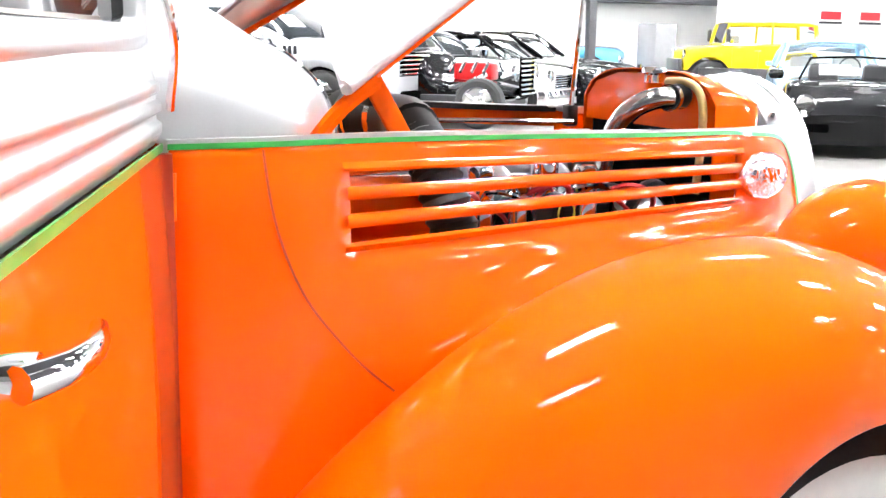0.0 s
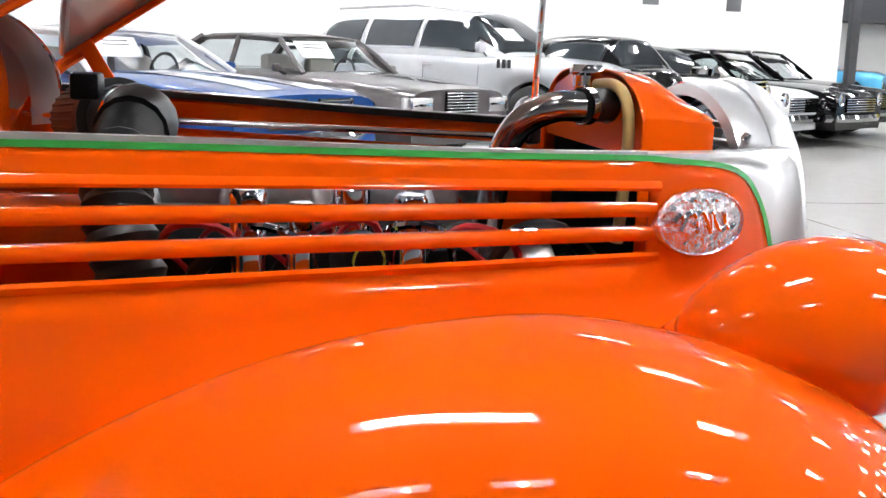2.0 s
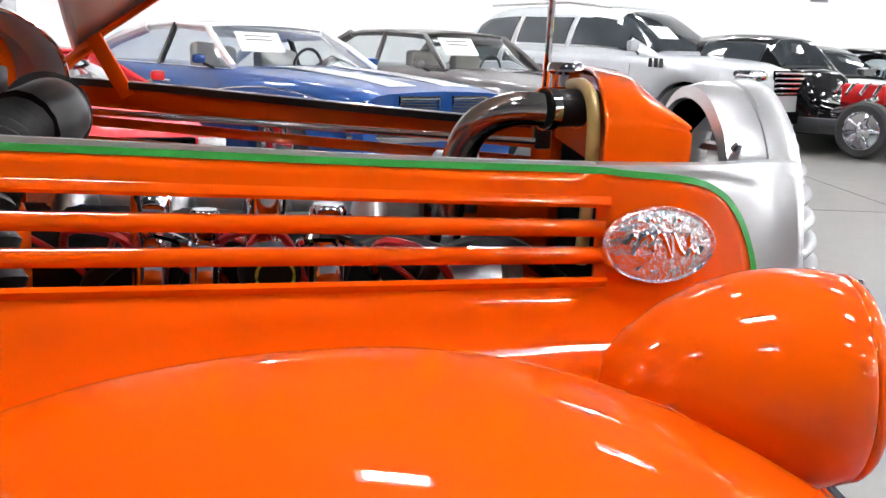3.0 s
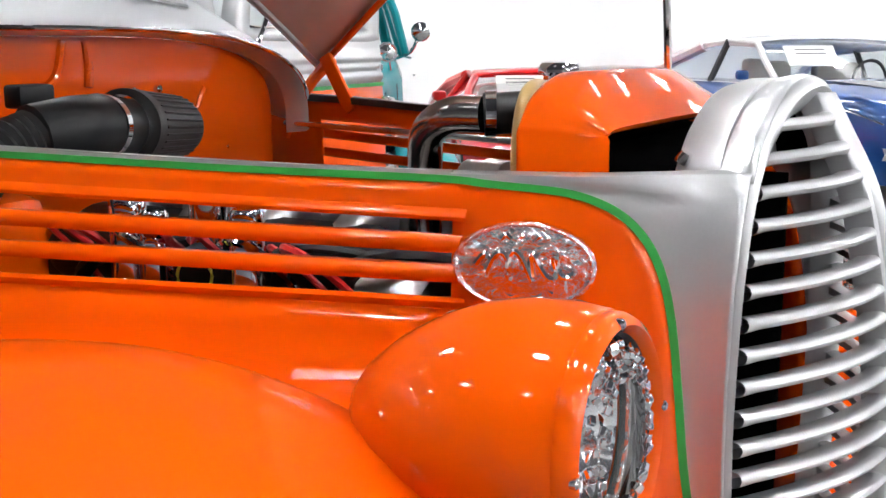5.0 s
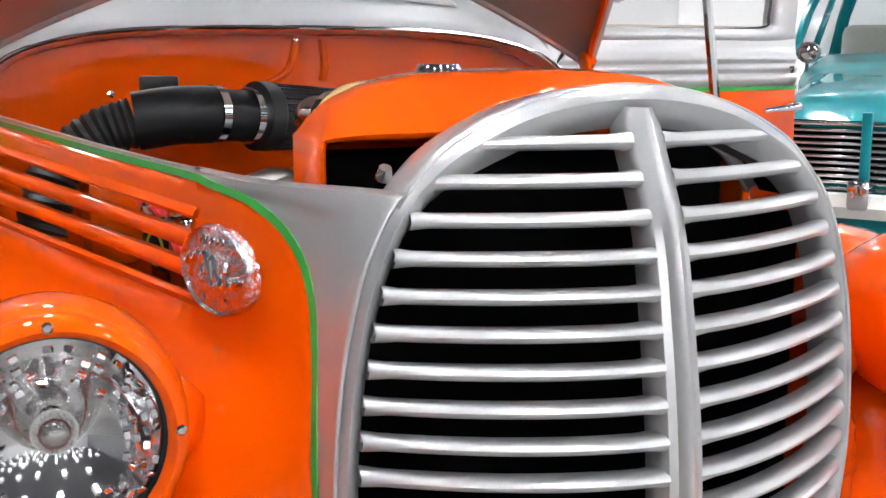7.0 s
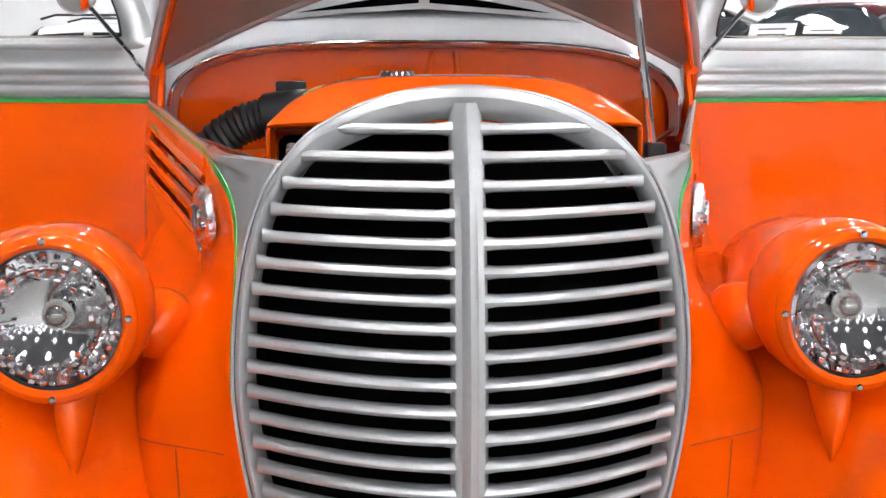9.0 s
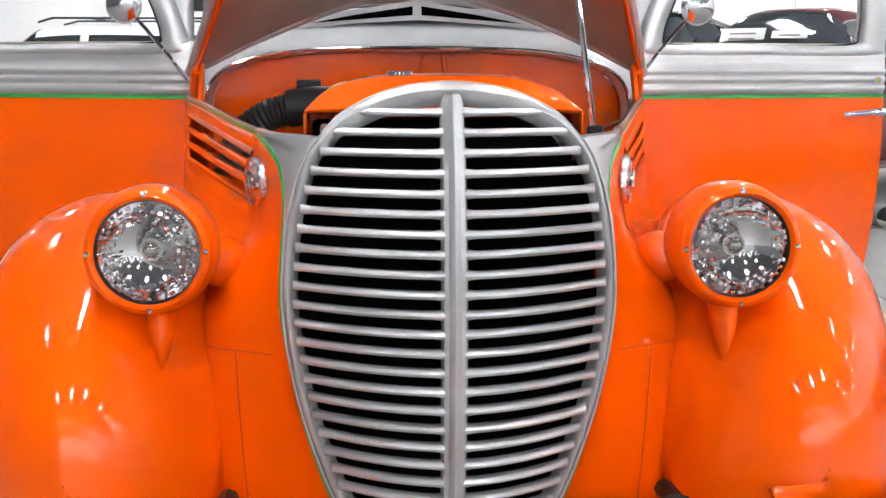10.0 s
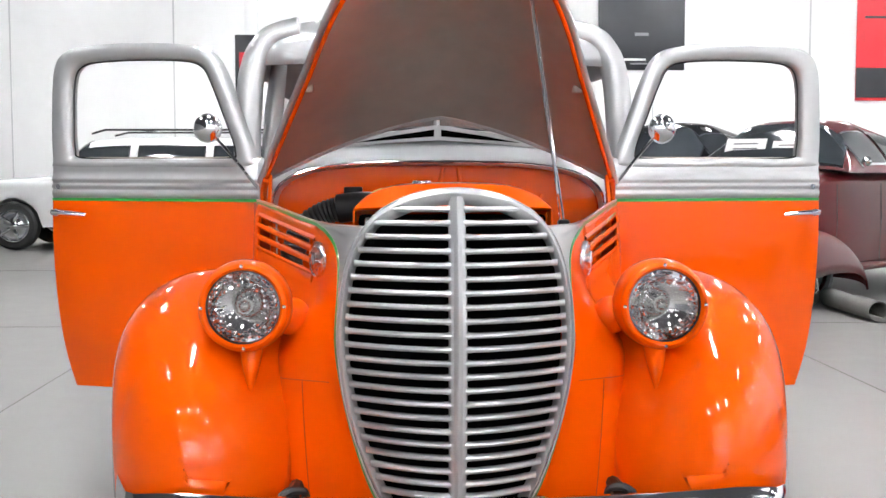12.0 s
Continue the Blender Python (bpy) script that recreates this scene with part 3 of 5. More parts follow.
def lens_material():
    m = material("fluted_lens", (1, 1, 1), 0.02, 0, 0.5, alpha=1.0, ior=1.12)
    nt = m.node_tree
    tc = nt.nodes.new("ShaderNodeTexCoord")
    mp = nt.nodes.new("ShaderNodeMapping")
    mp.inputs["Scale"].default_value = (60, 1, 14)
    vor = nt.nodes.new("ShaderNodeTexVoronoi")
    vor.inputs["Scale"].default_value = 1.0
    bp = nt.nodes.new("ShaderNodeBump")
    bp.inputs["Distance"].default_value = 0.003
    nt.links.new(tc.outputs["Object"], mp.inputs["Vector"])
    nt.links.new(mp.outputs[0], vor.inputs["Vector"])
    nt.links.new(vor.outputs["Distance"], bp.inputs["Height"])
    nt.links.new(bp.outputs[0], nt.nodes["Principled BSDF"].inputs["Normal"])
    nt.links.new(bp.outputs[0], nt.nodes["Principled BSDF"].inputs["Coat Normal"])
    nt.nodes["Principled BSDF"].inputs["Coat IOR"].default_value = 1.6
    return m


LENS = lens_material()
CLEARLENS = material("clear_lens", (1, 1, 1), 0.0, 0, 0.3, alpha=1.0, ior=1.06)
CHROMEBIT = material("bright_prism", (0.9, 0.91, 0.95), 0.08, 1.0)
for s in (-1, 1):
    headlamp(s)

# front wheels
def wheel(s, y, z):
    m = Matrix.Translation((s * 0.80, y, z)) @ pose(0, 0, 0, 0, 0, 90 * s)
    t = part("wheel", lathe([(-0.0, 0.30), (0.0, 0.22), (-0.01, 0.21)], m, 40), TYRE, truck)
    part("tyre", lathe([(0.14, 0.20), (0.16, 0.26), (0.15, 0.31), (0.12, 0.338), (0.08, 0.345), (0.04, 0.338), (0.01, 0.31), (0.0, 0.30)], m, 48), TYRE, t)
    part("whitewall", lathe([(0.0, 0.30), (-0.006, 0.29), (-0.009, 0.26), (-0.006, 0.225), (0.0, 0.215)], m, 48), WHITEWALL, t, "wide whitewall band")
    part("rim", lathe([(0.0, 0.215), (-0.008, 0.205), (0.01, 0.195), (0.03, 0.17), (0.02, 0.11), (0.0, 0.10), (-0.005, 0.0)], m, 40), ORANGE, t, "orange steel rim")
    part("hubcap", lathe([(0.005, 0.105), (-0.012, 0.095), (-0.03, 0.06), (-0.036, 0.0)], m, 32), CHROME, t)


for s in (-1, 1):
    wheel(s, WY, 0.345)
    wheel(s, 3.25, 0.345)

# bumper
rows = []
for k in range(61):
    x = -0.80 + 1.6 * k / 60
    a = abs(x)
    y = -0.165 + 0.10 * (a / 0.8) ** 2.4 + 0.16 * smoothstep((a - 0.70) / 0.11) ** 2
    zc = 0.485 + 0.008 * (a / 0.8) ** 2
    h = 0.058 * (1 - 0.25 * smoothstep((a - 0.6) / 0.2))
    rows.append([(x, y + dy, zc + dz * h) for dy, dz in ((0.022, -0.95), (0.0, -1.0), (-0.012, -0.7), (-0.018, -0.25), (-0.020, 0.0), (-0.018, 0.25), (-0.012, 0.7), (0.0, 1.0), (0.022, 0.95))])
solid(part("front_bumper", grid(rows), CHROME, truck, "curved chrome front bumper"), 0.004)
for s in (-1, 1):
    part("bumper_iron", tube([(s * 0.38, 0.10, 0.50), (s * 0.385, 0.0, 0.50), (s * 0.40, -0.08, 0.49), (s * 0.41, -0.13, 0.485)], 0.018, 8), BLACK, truck)
    part("iron_grommet", tube(curve_points([(s * 0.352, 0.02, 0.48), (s * 0.353, 0.0, 0.515), (s * 0.38, -0.01, 0.522), (s * 0.402, -0.02, 0.512), (s * 0.404, -0.03, 0.497)], 12), 0.010, 8), RUBBER, truck)
    part("bumper_bolt", lathe([(-0.012, 0), (-0.010, 0.010), (0, 0.014)], Matrix.Translation((s * 0.74, -0.10, 0.485)), 14), CHROME, truck)
part("front_valance", box((0, 0.16, 0.40), (1.1, 0.25, 0.05), 0.01), ORANGE, truck)

# radiator, shroud and engine bay
prof = [(-0.246, 0.75), (-0.246, 1.154), (-0.205, 1.190), (-0.11, 1.213), (0.11, 1.213), (0.205, 1.190), (0.246, 1.154), (0.246, 0.75)]
prof0 = [(-0.246, 0.75), (-0.246, 1.150), (-0.232, 1.158), (-0.11, 1.160), (0.11, 1.160), (0.232, 1.158), (0.246, 1.150), (0.246, 0.75)]
soft0 = prof0[:1] + [p.to_2d() for p in curve_points([(x, z, 0) for x, z in prof0[1:-1]], 40)] + prof0[-1:]
soft1 = prof[:1] + [p.to_2d() for p in curve_points([(x, z, 0) for x, z in prof[1:-1]], 40)] + prof[-1:]
rows = []
for y, f in ((0.245, -0.12), (0.232, 0.0), (0.231, 0.03), (0.236, 0.12), (0.284, 0.94), (0.292, 1.0), (0.33, 1.05), (0.334, 1.03)):
    rows.append([(x0 + (x1 - x0) * f, y, z0 + (z1 - z0) * f) for (x0, z0), (x1, z1) in zip(soft0, soft1)])
solid(part("radiator_shroud", grid(rows), ORANGE, truck, "orange sheet metal radiator cover", angle=48), 0.003)
part("shroud_back", prism([(-0.243, 1.10), (-0.243, 1.150), (-0.203, 1.187), (-0.11, 1.21), (0.11, 1.21), (0.203, 1.187), (0.243, 1.150), (0.243, 1.10)], 0.326, 0.330, Matrix.Identity(4)), ORANGE, truck, smooth=False)
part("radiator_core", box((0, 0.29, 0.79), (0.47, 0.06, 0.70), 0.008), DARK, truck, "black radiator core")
# near-black sheets added behind the slats to stand for the deep shade there
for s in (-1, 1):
    part("side_shade_sheet", box((s * 0.257, 0.195, 0.74), (0.006, 0.07, 0.66)), DARK, truck, smooth=False)
part("grille_shade_sheet", box((0, 0.226, 0.735), (0.516, 0.006, 0.67)), DARK, truck, smooth=False)
part("lower_shade_sheet", box((0, 0.20, 0.43), (0.55, 0.2, 0.02)), DARK, truck, smooth=False)
part("radiator_cap", lathe([(0.012, 0.0), (0.012, 0.022), (0.006, 0.026), (0.0, 0.026), (-0.004, 0.02), (-0.02, 0.02)], Matrix.Translation((-0.075, 0.362, 1.214)) @ pose(0, 0, 0, 90, 0, 0), 20), CHROME, truck)
part("filler_neck", lathe([(0.0, 0.019), (-0.03, 0.019), (-0.04, 0.03)], Matrix.Translation((-0.075, 0.362, 1.198)) @ pose(0, 0, 0, 90, 0, 0), 16), ORANGE, truck)
part("overflow_hose", tube(curve_points([(-0.12, 0.36, 1.198), (-0.17, 0.352, 1.20), (-0.205, 0.346, 1.185), (-0.222, 0.344, 1.15), (-0.224, 0.345, 1.08), (-0.22, 0.35, 0.98)], 24), 0.0085, 10), BRASS, truck, "tan overflow hose")
hose = part("radiator_hose", tube(curve_points([(-0.15, 0.335, 1.172), (-0.17, 0.37, 1.171), (-0.19, 0.405, 1.169)], 10), 0.024, 16), RUBBER, truck, "black rubber radiator hose")
for y0 in (0.352, 0.398):
    f = (y0 - 0.335) / 0.07
    p = Vector((-0.15 - 0.04 * f, y0, 1.172 - 0.003 * f))
    part("hose_clamp", lathe([(-0.006, 0.0255), (-0.006, 0.027), (0.006, 0.027), (0.006, 0.0255)], Matrix.Translation(p) @ pose(0, 0, 0, 0, 0, 29), 20), CHROME, hose)
part("coolant_pipe", tube(curve_points([(-0.19, 0.405, 1.169), (-0.195, 0.445, 1.167), (-0.18, 0.485, 1.145), (-0.155, 0.505, 1.10), (-0.14, 0.515, 1.03), (-0.13, 0.52, 0.96)], 24), 0.0215, 16), STEEL, truck, "polished coolant pipe")
for s in (-1, 1):
    part("support_rod", tube([(s * 0.57, 1.285, 1.09), (s * 0.25, 0.36, 1.09)], 0.006, 8), STEEL, truck)
part("prop_rod", tube([(0.292, 0.345, 1.10), (0.186, 0.345, 1.82)], 0.006, 8), CHROME, truck, "slim chrome hood prop rod")
part("rod_foot", box((0.292, 0.345, 1.10), (0.03, 0.03, 0.05), 0.006), BLACK, truck)

eng = part("engine", box((0, 0.80, 0.78), (0.42, 0.72, 0.36), 0.04), BLACK, truck, "dark engine block with bright fittings")
for s in (-1, 1):
    part("valve_cover", box((s * 0.19, 0.82, 0.97), (0.13, 0.55, 0.08), 0.03, m=Matrix.Translation((s * 0.19, 0, 0.97)) @ pose(0, 0, 0, 0, s * 25, 0) @ Matrix.Translation((-s * 0.19, 0, -0.97))), BLACK, eng)
    for k in range(4):
        y = 0.62 + 0.13 * k
        part("intake_runner", tube(curve_points([(s * 0.03, y, 0.985), (s * 0.10, y, 1.025), (s * 0.17, y, 1.0), (s * 0.20, y, 0.94)], 10), 0.024, 10), ALLOY, eng)
        part("plug_wire", tube(curve_points([(s * 0.24, y + 0.05, 0.98), (s * 0.29, y + 0.02, 1.01), (s * 0.30, y - 0.06, 0.97), (s * 0.27, y - 0.10, 0.90)], 12), 0.004, 6), REDWIRE, eng)
part("plenum", box((0, 0.82, 1.01), (0.14, 0.55, 0.075), 0.025), ALLOY, eng)
part("throttle_body", lathe([(0, 0.0), (0, 0.045), (0.06, 0.045), (0.07, 0.03)], Matrix.Translation((0, 0.47, 1.05)), 20), ALLOY, eng)
part("alternator", lathe([(0, 0), (0, 0.06), (0.015, 0.068), (0.09, 0.068), (0.10, 0.05)], Matrix.Translation((-0.22, 0.45, 0.92)), 20), ALLOY, eng)
part("pulley", lathe([(0, 0), (0, 0.07), (0.02, 0.075), (0.03, 0.06)], Matrix.Translation((0.02, 0.40, 0.88)), 20), ALLOY, eng)
part("coil_cover", lathe([(-0.01, 0.0), (-0.006, 0.032), (0.01, 0.036), (0.03, 0.036)], Matrix.Translation((-0.33, 0.72, 0.977)) @ pose(0, 0, 0, 0, 0, -70), 20), BLACK, eng)
part("printed_ring", tube([Matrix.Translation((-0.337, 0.718, 0.977)) @ pose(0, 0, 0, 0, 0, -70) @ Vector((0.022 * math.cos(a), -0.006, 0.022 * math.sin(a))) for a in [6.283 * q / 20 for q in range(20)]], 0.002, 5, closed=True), YELLOWP, eng)
for k, (x0, y0, r) in enumerate(((-0.30, 0.95, 0.012), (-0.27, 0.86, 0.009), (-0.26, 0.56, 0.012), (-0.28, 0.66, 0.007), (0.28, 0.7, 0.012))):
    part("engine_hose", tube(curve_points([(x0, y0, 0.88), (x0 - 0.02, y0 - 0.03, 0.97 + 0.01 * k), (x0 + 0.04, y0 - 0.12, 1.0), (x0 + 0.10, y0 - 0.2, 0.94)], 14), r, 8), RUBBER, eng)
for k, (x, y, h, r) in enumerate(((-0.31, 0.66, 1.058, 0.022), (-0.29, 0.735, 1.068, 0.026), (-0.32, 0.80, 1.048, 0.018), (-0.30, 0.865, 1.062, 0.024))):
    part("polished_canister", lathe([(0.0, 0.0), (0.0, r * 0.8), (0.006, r), (0.03, r), (0.034, r * 0.85), (0.04, r), (0.16, r)], Matrix.Translation((x, y, h)) @ pose(0, 0, 0, -90, 0, 0), 18), CHROME, eng, "polished engine canister")
for k in range(5):
    y0 = 0.50 + 0.09 * k
    part("fuel_line", tube(curve_points([(-0.27, y0, 0.93), (-0.335, y0 + 0.03, 1.0 + 0.012 * (k % 3)), (-0.33, y0 + 0.09, 1.02), (-0.26, y0 + 0.12, 0.98)], 12), 0.0055, 6), CHROME if k % 2 else REDWIRE, eng)
part("heat_shield", box((-0.36, 1.10, 0.98), (0.10, 0.22, 0.16), 0.03), ORANGE, truck)
# near-black sheet added under the engine to block light from below
part("bay_light_block", box((0, 0.78, 0.62), (1.0, 1.0, 0.02)), DARK, truck, smooth=False)
part("alloy_tank", box((0.33, 0.95, 0.99), (0.16, 0.36, 0.05), 0.012), ALLOY, truck)

# air intake by the firewall
FM = Matrix.Translation((0.06, 1.11, 1.118)) @ pose(0, 0, 0, 4, 0, 111)
af = part("air_filter", lathe([(0, 0.0), (0, 0.030), (0.004, 0.046), (0.02, 0.050)] + [(0.02 + 0.155 * k / 10, 0.050 + 0.0035 * k / 10) for k in range(1, 11)] + [(0.178, 0.057), (0.205, 0.057), (0.208, 0.04)], Matrix.Translation((0.06, 1.11, 1.118)) @ pose(0, 0, 0, 4, 0, 111), 36), RUBBER, truck, "black conical air filter")
for k in range(30):
    a = 6.283 * k / 30
    part("pleat", tube([FM @ Vector((0.0505 * math.cos(a), 0.022, 0.0505 * math.sin(a))), FM @ Vector((0.054 * math.cos(a), 0.172, 0.054 * math.sin(a)))], 0.0022, 5), BLACK, af)
m_af = Matrix.Translation((0.06, 1.11, 1.118)) @ pose(0, 0, 0, 4, 0, 111)
part("filter_clamp", lathe([(0.208, 0.044), (0.208, 0.0475), (0.224, 0.0475), (0.224, 0.044)], m_af, 24), CHROME, af)
part("intake_sensor", lathe([(0.205, 0.042), (0.29, 0.042)], m_af, 20), BLACK, af)
part("filter_clamp", lathe([(0.276, 0.043), (0.276, 0.047), (0.29, 0.047), (0.29, 0.043)], m_af, 24), CHROME, af)
e0 = m_af @ Vector((0, 0.285, 0))
part("intake_elbow", tube(curve_points([e0, e0 + Vector((-0.06, -0.012, 0.0)), e0 + Vector((-0.12, -0.005, -0.008))], 12), 0.046, 16), BLACK, af)
part("ribbed_duct", tube(curve_points([e0 + Vector((-0.12, -0.005, -0.008)), e0 + Vector((-0.18, 0.0, -0.03)), e0 + Vector((-0.24, 0.0, -0.08)), e0 + Vector((-0.27, -0.02, -0.17))], 30), 0.041, 16, ribs=0.005), RUBBER, af)
part("sensor_block", box(e0 + Vector((-0.075, 0.05, 0.045)), (0.06, 0.035, 0.032), 0.005), BLACK, af)

# firewall, cowl
def arch(th, grow=0.0):
    """Point (x, z) of the rounded firewall opening; th runs -90..90 degrees."""
    sn, cs = math.sin(th), math.cos(th)
    return (0.555 + grow) * math.copysign(abs(sn) ** 0.60, sn), 1.075 + (0.197 + grow) * max(0.0, cs) ** 0.52


TH = [math.pi * (k / 64 - 0.5) for k in range(65)]
rows = []
for th in TH:
    x, z = arch(th, -0.004)
    rows.append([(x * (1 - 0.0 * j), 1.30 + 0.03 * math.cos(x * 2.4), 0.62 + (z - 0.62) * j / 10) for j in range(11)])
part("firewall", grid(rows), ORANGE, truck, "glossy orange firewall")
for x, z in ((0.17, 1.17), (0.235, 1.172), (-0.33, 1.16), (-0.18, 1.165), (0.30, 1.0), (0.42, 1.05), (-0.45, 1.06)):
    part("firewall_bolt", lathe([(-0.010, 0.0), (-0.008, 0.007), (0, 0.009)], Matrix.Translation((x, 1.325, z)), 10), CHROME, truck)
for pts in ([(0.02, 1.33, 1.26), (0.0, 1.328, 1.20), (-0.05, 1.326, 1.17)], [(0.07, 1.33, 1.26), (0.075, 1.328, 1.21), (0.07, 1.326, 1.18)], [(0.12, 1.328, 1.10), (0.30, 1.326, 1.10), (0.36, 1.322, 1.17)]):
    part("pressed_rib", tube(curve_points(pts, 14), 0.008, 8), ORANGE, truck)
# cowl top from the firewall arch back to the windscreen
rows = []
for th in TH:
    x, z = arch(th)
    sn, cs = abs(math.sin(th)), max(0.0, math.cos(th))
    xb = 0.652 * math.copysign(sn**0.62, th)
    yb = 1.455 + 0.12 * sn**3
    zb = 1.13 + 0.262 * cs**0.52
    y0 = 1.262 - 0.045 * sn**4
    row = [(x * 0.99, y0 + 0.05, z - 0.004), (x, y0 + 0.004, z), (x * 1.004, y0 - 0.003, z + 0.004), (x * 1.010, y0, z + 0.010), (x * 1.016, y0 + 0.010, z + 0.013), (x * 1.02, y0 + 0.018, z + 0.012)]
    xs, ys, zs = row[-1]
    row += [(xs + (xb - xs) * f**0.8, ys + (yb - ys) * f, zs + (zb - zs) * f**0.85) for f in (0.15, 0.3, 0.45, 0.6, 0.8, 1.0)]
    rows.append(row)
part("cowl_top", grid(rows), SILVER, truck, "silver cowl panel below the windscreen", angle=50)
part("cowl_moulding", tube([(arch(th)[0] * 1.007, 1.259 - 0.045 * abs(math.sin(th)) ** 4, arch(th)[1] + 0.008) for th in TH[2:-2]], 0.0045, 8), CHROME, truck)
vent = part("cowl_vent", prism([(-0.37, 1.325), (-0.34, 1.352), (-0.18, 1.381), (0, 1.408), (0.18, 1.381), (0.34, 1.352), (0.37, 1.325), (0.18, 1.345), (0, 1.356), (-0.18, 1.345)], 1.352, 1.45, Matrix.Identity(4), 0.004), SILVER, truck, "silver cowl ventilator with two slots")
# near-black slabs stand in for the shaded depth of the slots
for s in (-1, 1):
    part("vent_slot", prism([(s * 0.012, 1.392), (s * 0.16, 1.370), (s * 0.29, 1.346), (s * 0.16, 1.356), (s * 0.012, 1.368)], 1.3495, 1.36, Matrix.Identity(4)), DARK, vent, smooth=False)
part("screen_gasket", tube([(x, 1.455 + 0.26 * (abs(x) / 0.64) ** 1.6, 1.398 - 0.20 * (abs(x) / 0.64) ** 2.2) for x in [-0.58 + 1.16 * k / 50 for k in range(51)]], 0.008, 8), RUBBER, truck)
for s in (-1, 1):
    bm = grid([[Vector((s * 0.01, 1.462, 1.40)), Vector((s * 0.01, 1.60, 1.68))], [Vector((s * 0.28, 1.53, 1.375)), Vector((s * 0.27, 1.65, 1.68))], [Vector((s * 0.58, 1.655, 1.26)), Vector((s * 0.55, 1.74, 1.70))]])
    part("windscreen", bm, GLASS, truck, "split windscreen pane").visible_shadow = False
    part("screen_pillar", tube(curve_points([(s * 0.69, 1.60, 1.12), (s * 0.695, 1.66, 1.40), (s * 0.68, 1.70, 1.62), (s * 0.62, 1.72, 1.735), (s * 0.50, 1.71, 1.775)], 20), 0.05, 14), SILVER, truck)
part("screen_divider", tube([(0, 1.455, 1.40), (0, 1.60, 1.69)], 0.012, 8), SILVER, truck)

# cab
rows = []
for y, w, zt in ((1.62, 0.46, 1.72), (1.66, 0.60, 1.77), (1.75, 0.68, 1.815), (1.95, 0.72, 1.845), (2.25, 0.73, 1.85), (2.50, 0.71, 1.82), (2.62, 0.66, 1.72), (2.66, 0.62, 1.50), (2.68, 0.64, 1.2), (2.68, 0.64, 0.5)):
    zs = 1.64 if zt > 1.68 else zt - 0.08
    rows.append([(w * math.copysign(abs(math.sin(a)) ** 0.55, math.sin(a)), y, zs + (zt - zs) * abs(math.cos(a)) ** 0.7) for a in [math.pi * (q / 24 - 0.5) for q in range(25)]])
solid(part("cab_roof", grid(rows), SILVER, truck, "silver rounded cab roof and back"), 0.01)
for s in (-1, 1):
    part("rear_pillar", tube(curve_points([(s * 0.66, 2.46, 0.5), (s * 0.70, 2.46, 1.15), (s * 0.69, 2.47, 1.45), (s * 0.65, 2.46, 1.72)], 12), 0.045, 10), SILVER, truck)
    part("front_jamb", tube([(s * 0.60, 1.50, 0.42), (s * 0.61, 1.50, 1.2)], 0.03, 8), ORANGE, truck)
    part("running_board", box((s * 0.74, 2.0, 0.34), (0.22, 1.0, 0.035), 0.012), RUBBER, truck)
    part("bed_side", box((s * 0.66, 3.4, 0.78), (0.05, 1.45, 0.45), 0.02), ORANGE, truck)
    part("rear_fender", lathe([(-0.11, 0.30), (-0.13, 0.40), (-0.06, 0.44), (0.06, 0.43), (0.12, 0.38)], Matrix.Translation((s * 0.78, 3.25, 0.38)) @ pose(0, 0, 0, 0, 0, 90), 40), ORANGE, truck)
part("cab_floor", box((0, 2.1, 0.42), (1.2, 1.2, 0.04)), BLACK, truck, smooth=False)
part("bed_floor", box((0, 3.4, 0.60), (1.3, 1.45, 0.04)), BLACK, truck, smooth=False)
part("tailgate", box((0, 4.13, 0.78), (1.3, 0.04, 0.45), 0.01), ORANGE, truck)
part("seat_bench", box((0, 2.32, 0.68), (1.1, 0.45, 0.18), 0.05), CLOTH, truck)
part("seat_back", box((0, 2.52, 0.98), (1.1, 0.14, 0.5), 0.05), CLOTH, truck)
part("steering_wheel", tube([(0.30 + 0.19 * math.cos(a), 1.95 + 0.08 * math.sin(a), 1.12 + 0.17 * math.sin(a)) for a in [6.283 * k / 28 for k in range(28)]], 0.013, 8, closed=True), BLACK, truck)
part("dashboard", box((0, 1.74, 1.10), (1.1, 0.16, 0.22), 0.05), ORANGE, truck)

# open hood, hinged at the cowl
HOOD_M = Matrix.Translation((0, 1.285, 1.195)) @ pose(0, 0, 0, -33, 0, 0) @ Matrix.Translation((0, -1.26, -1.165))
rows, rim = [], []
for i in range(25):
    f = i / 24
    row = []
    for k in range(33):
        u = -1 + 2 * k / 32
        yr = 0.96 + 0.23 * abs(u) ** 1.2
        y = yr + (0.14 - yr) * f
        w = lerp_table([(0.13, 0.235), (0.35, 0.325), (0.6, 0.405), (1.0, 0.535), (1.27, 0.62)], y)[0]
        crown = 0.105 + 0.035 * math.sin(math.pi * min(1, f * 1.1))
        z = 1.145 - 0.02 * f + crown * (1 - abs(u) ** 2.4)
        row.append(HOOD_M @ Vector((w * u, y, z)))
    rows.append(row)
hood = part("hood", grid(rows), SILVER, truck, "raised silver hood, open at the nose")
rows2 = [[p - (HOOD_M.to_3x3() @ Vector((0, 0, 0.012))) for p in r] for r in rows]
bm = grid(rows2)
bmesh.ops.reverse_faces(bm, faces=bm.faces)
part("hood_lining", bm, UNDER, hood, "brown-grey painted underside of the hood")
edge = [r[0] for r in rows]
edge2 = [r[-1] for r in rows]
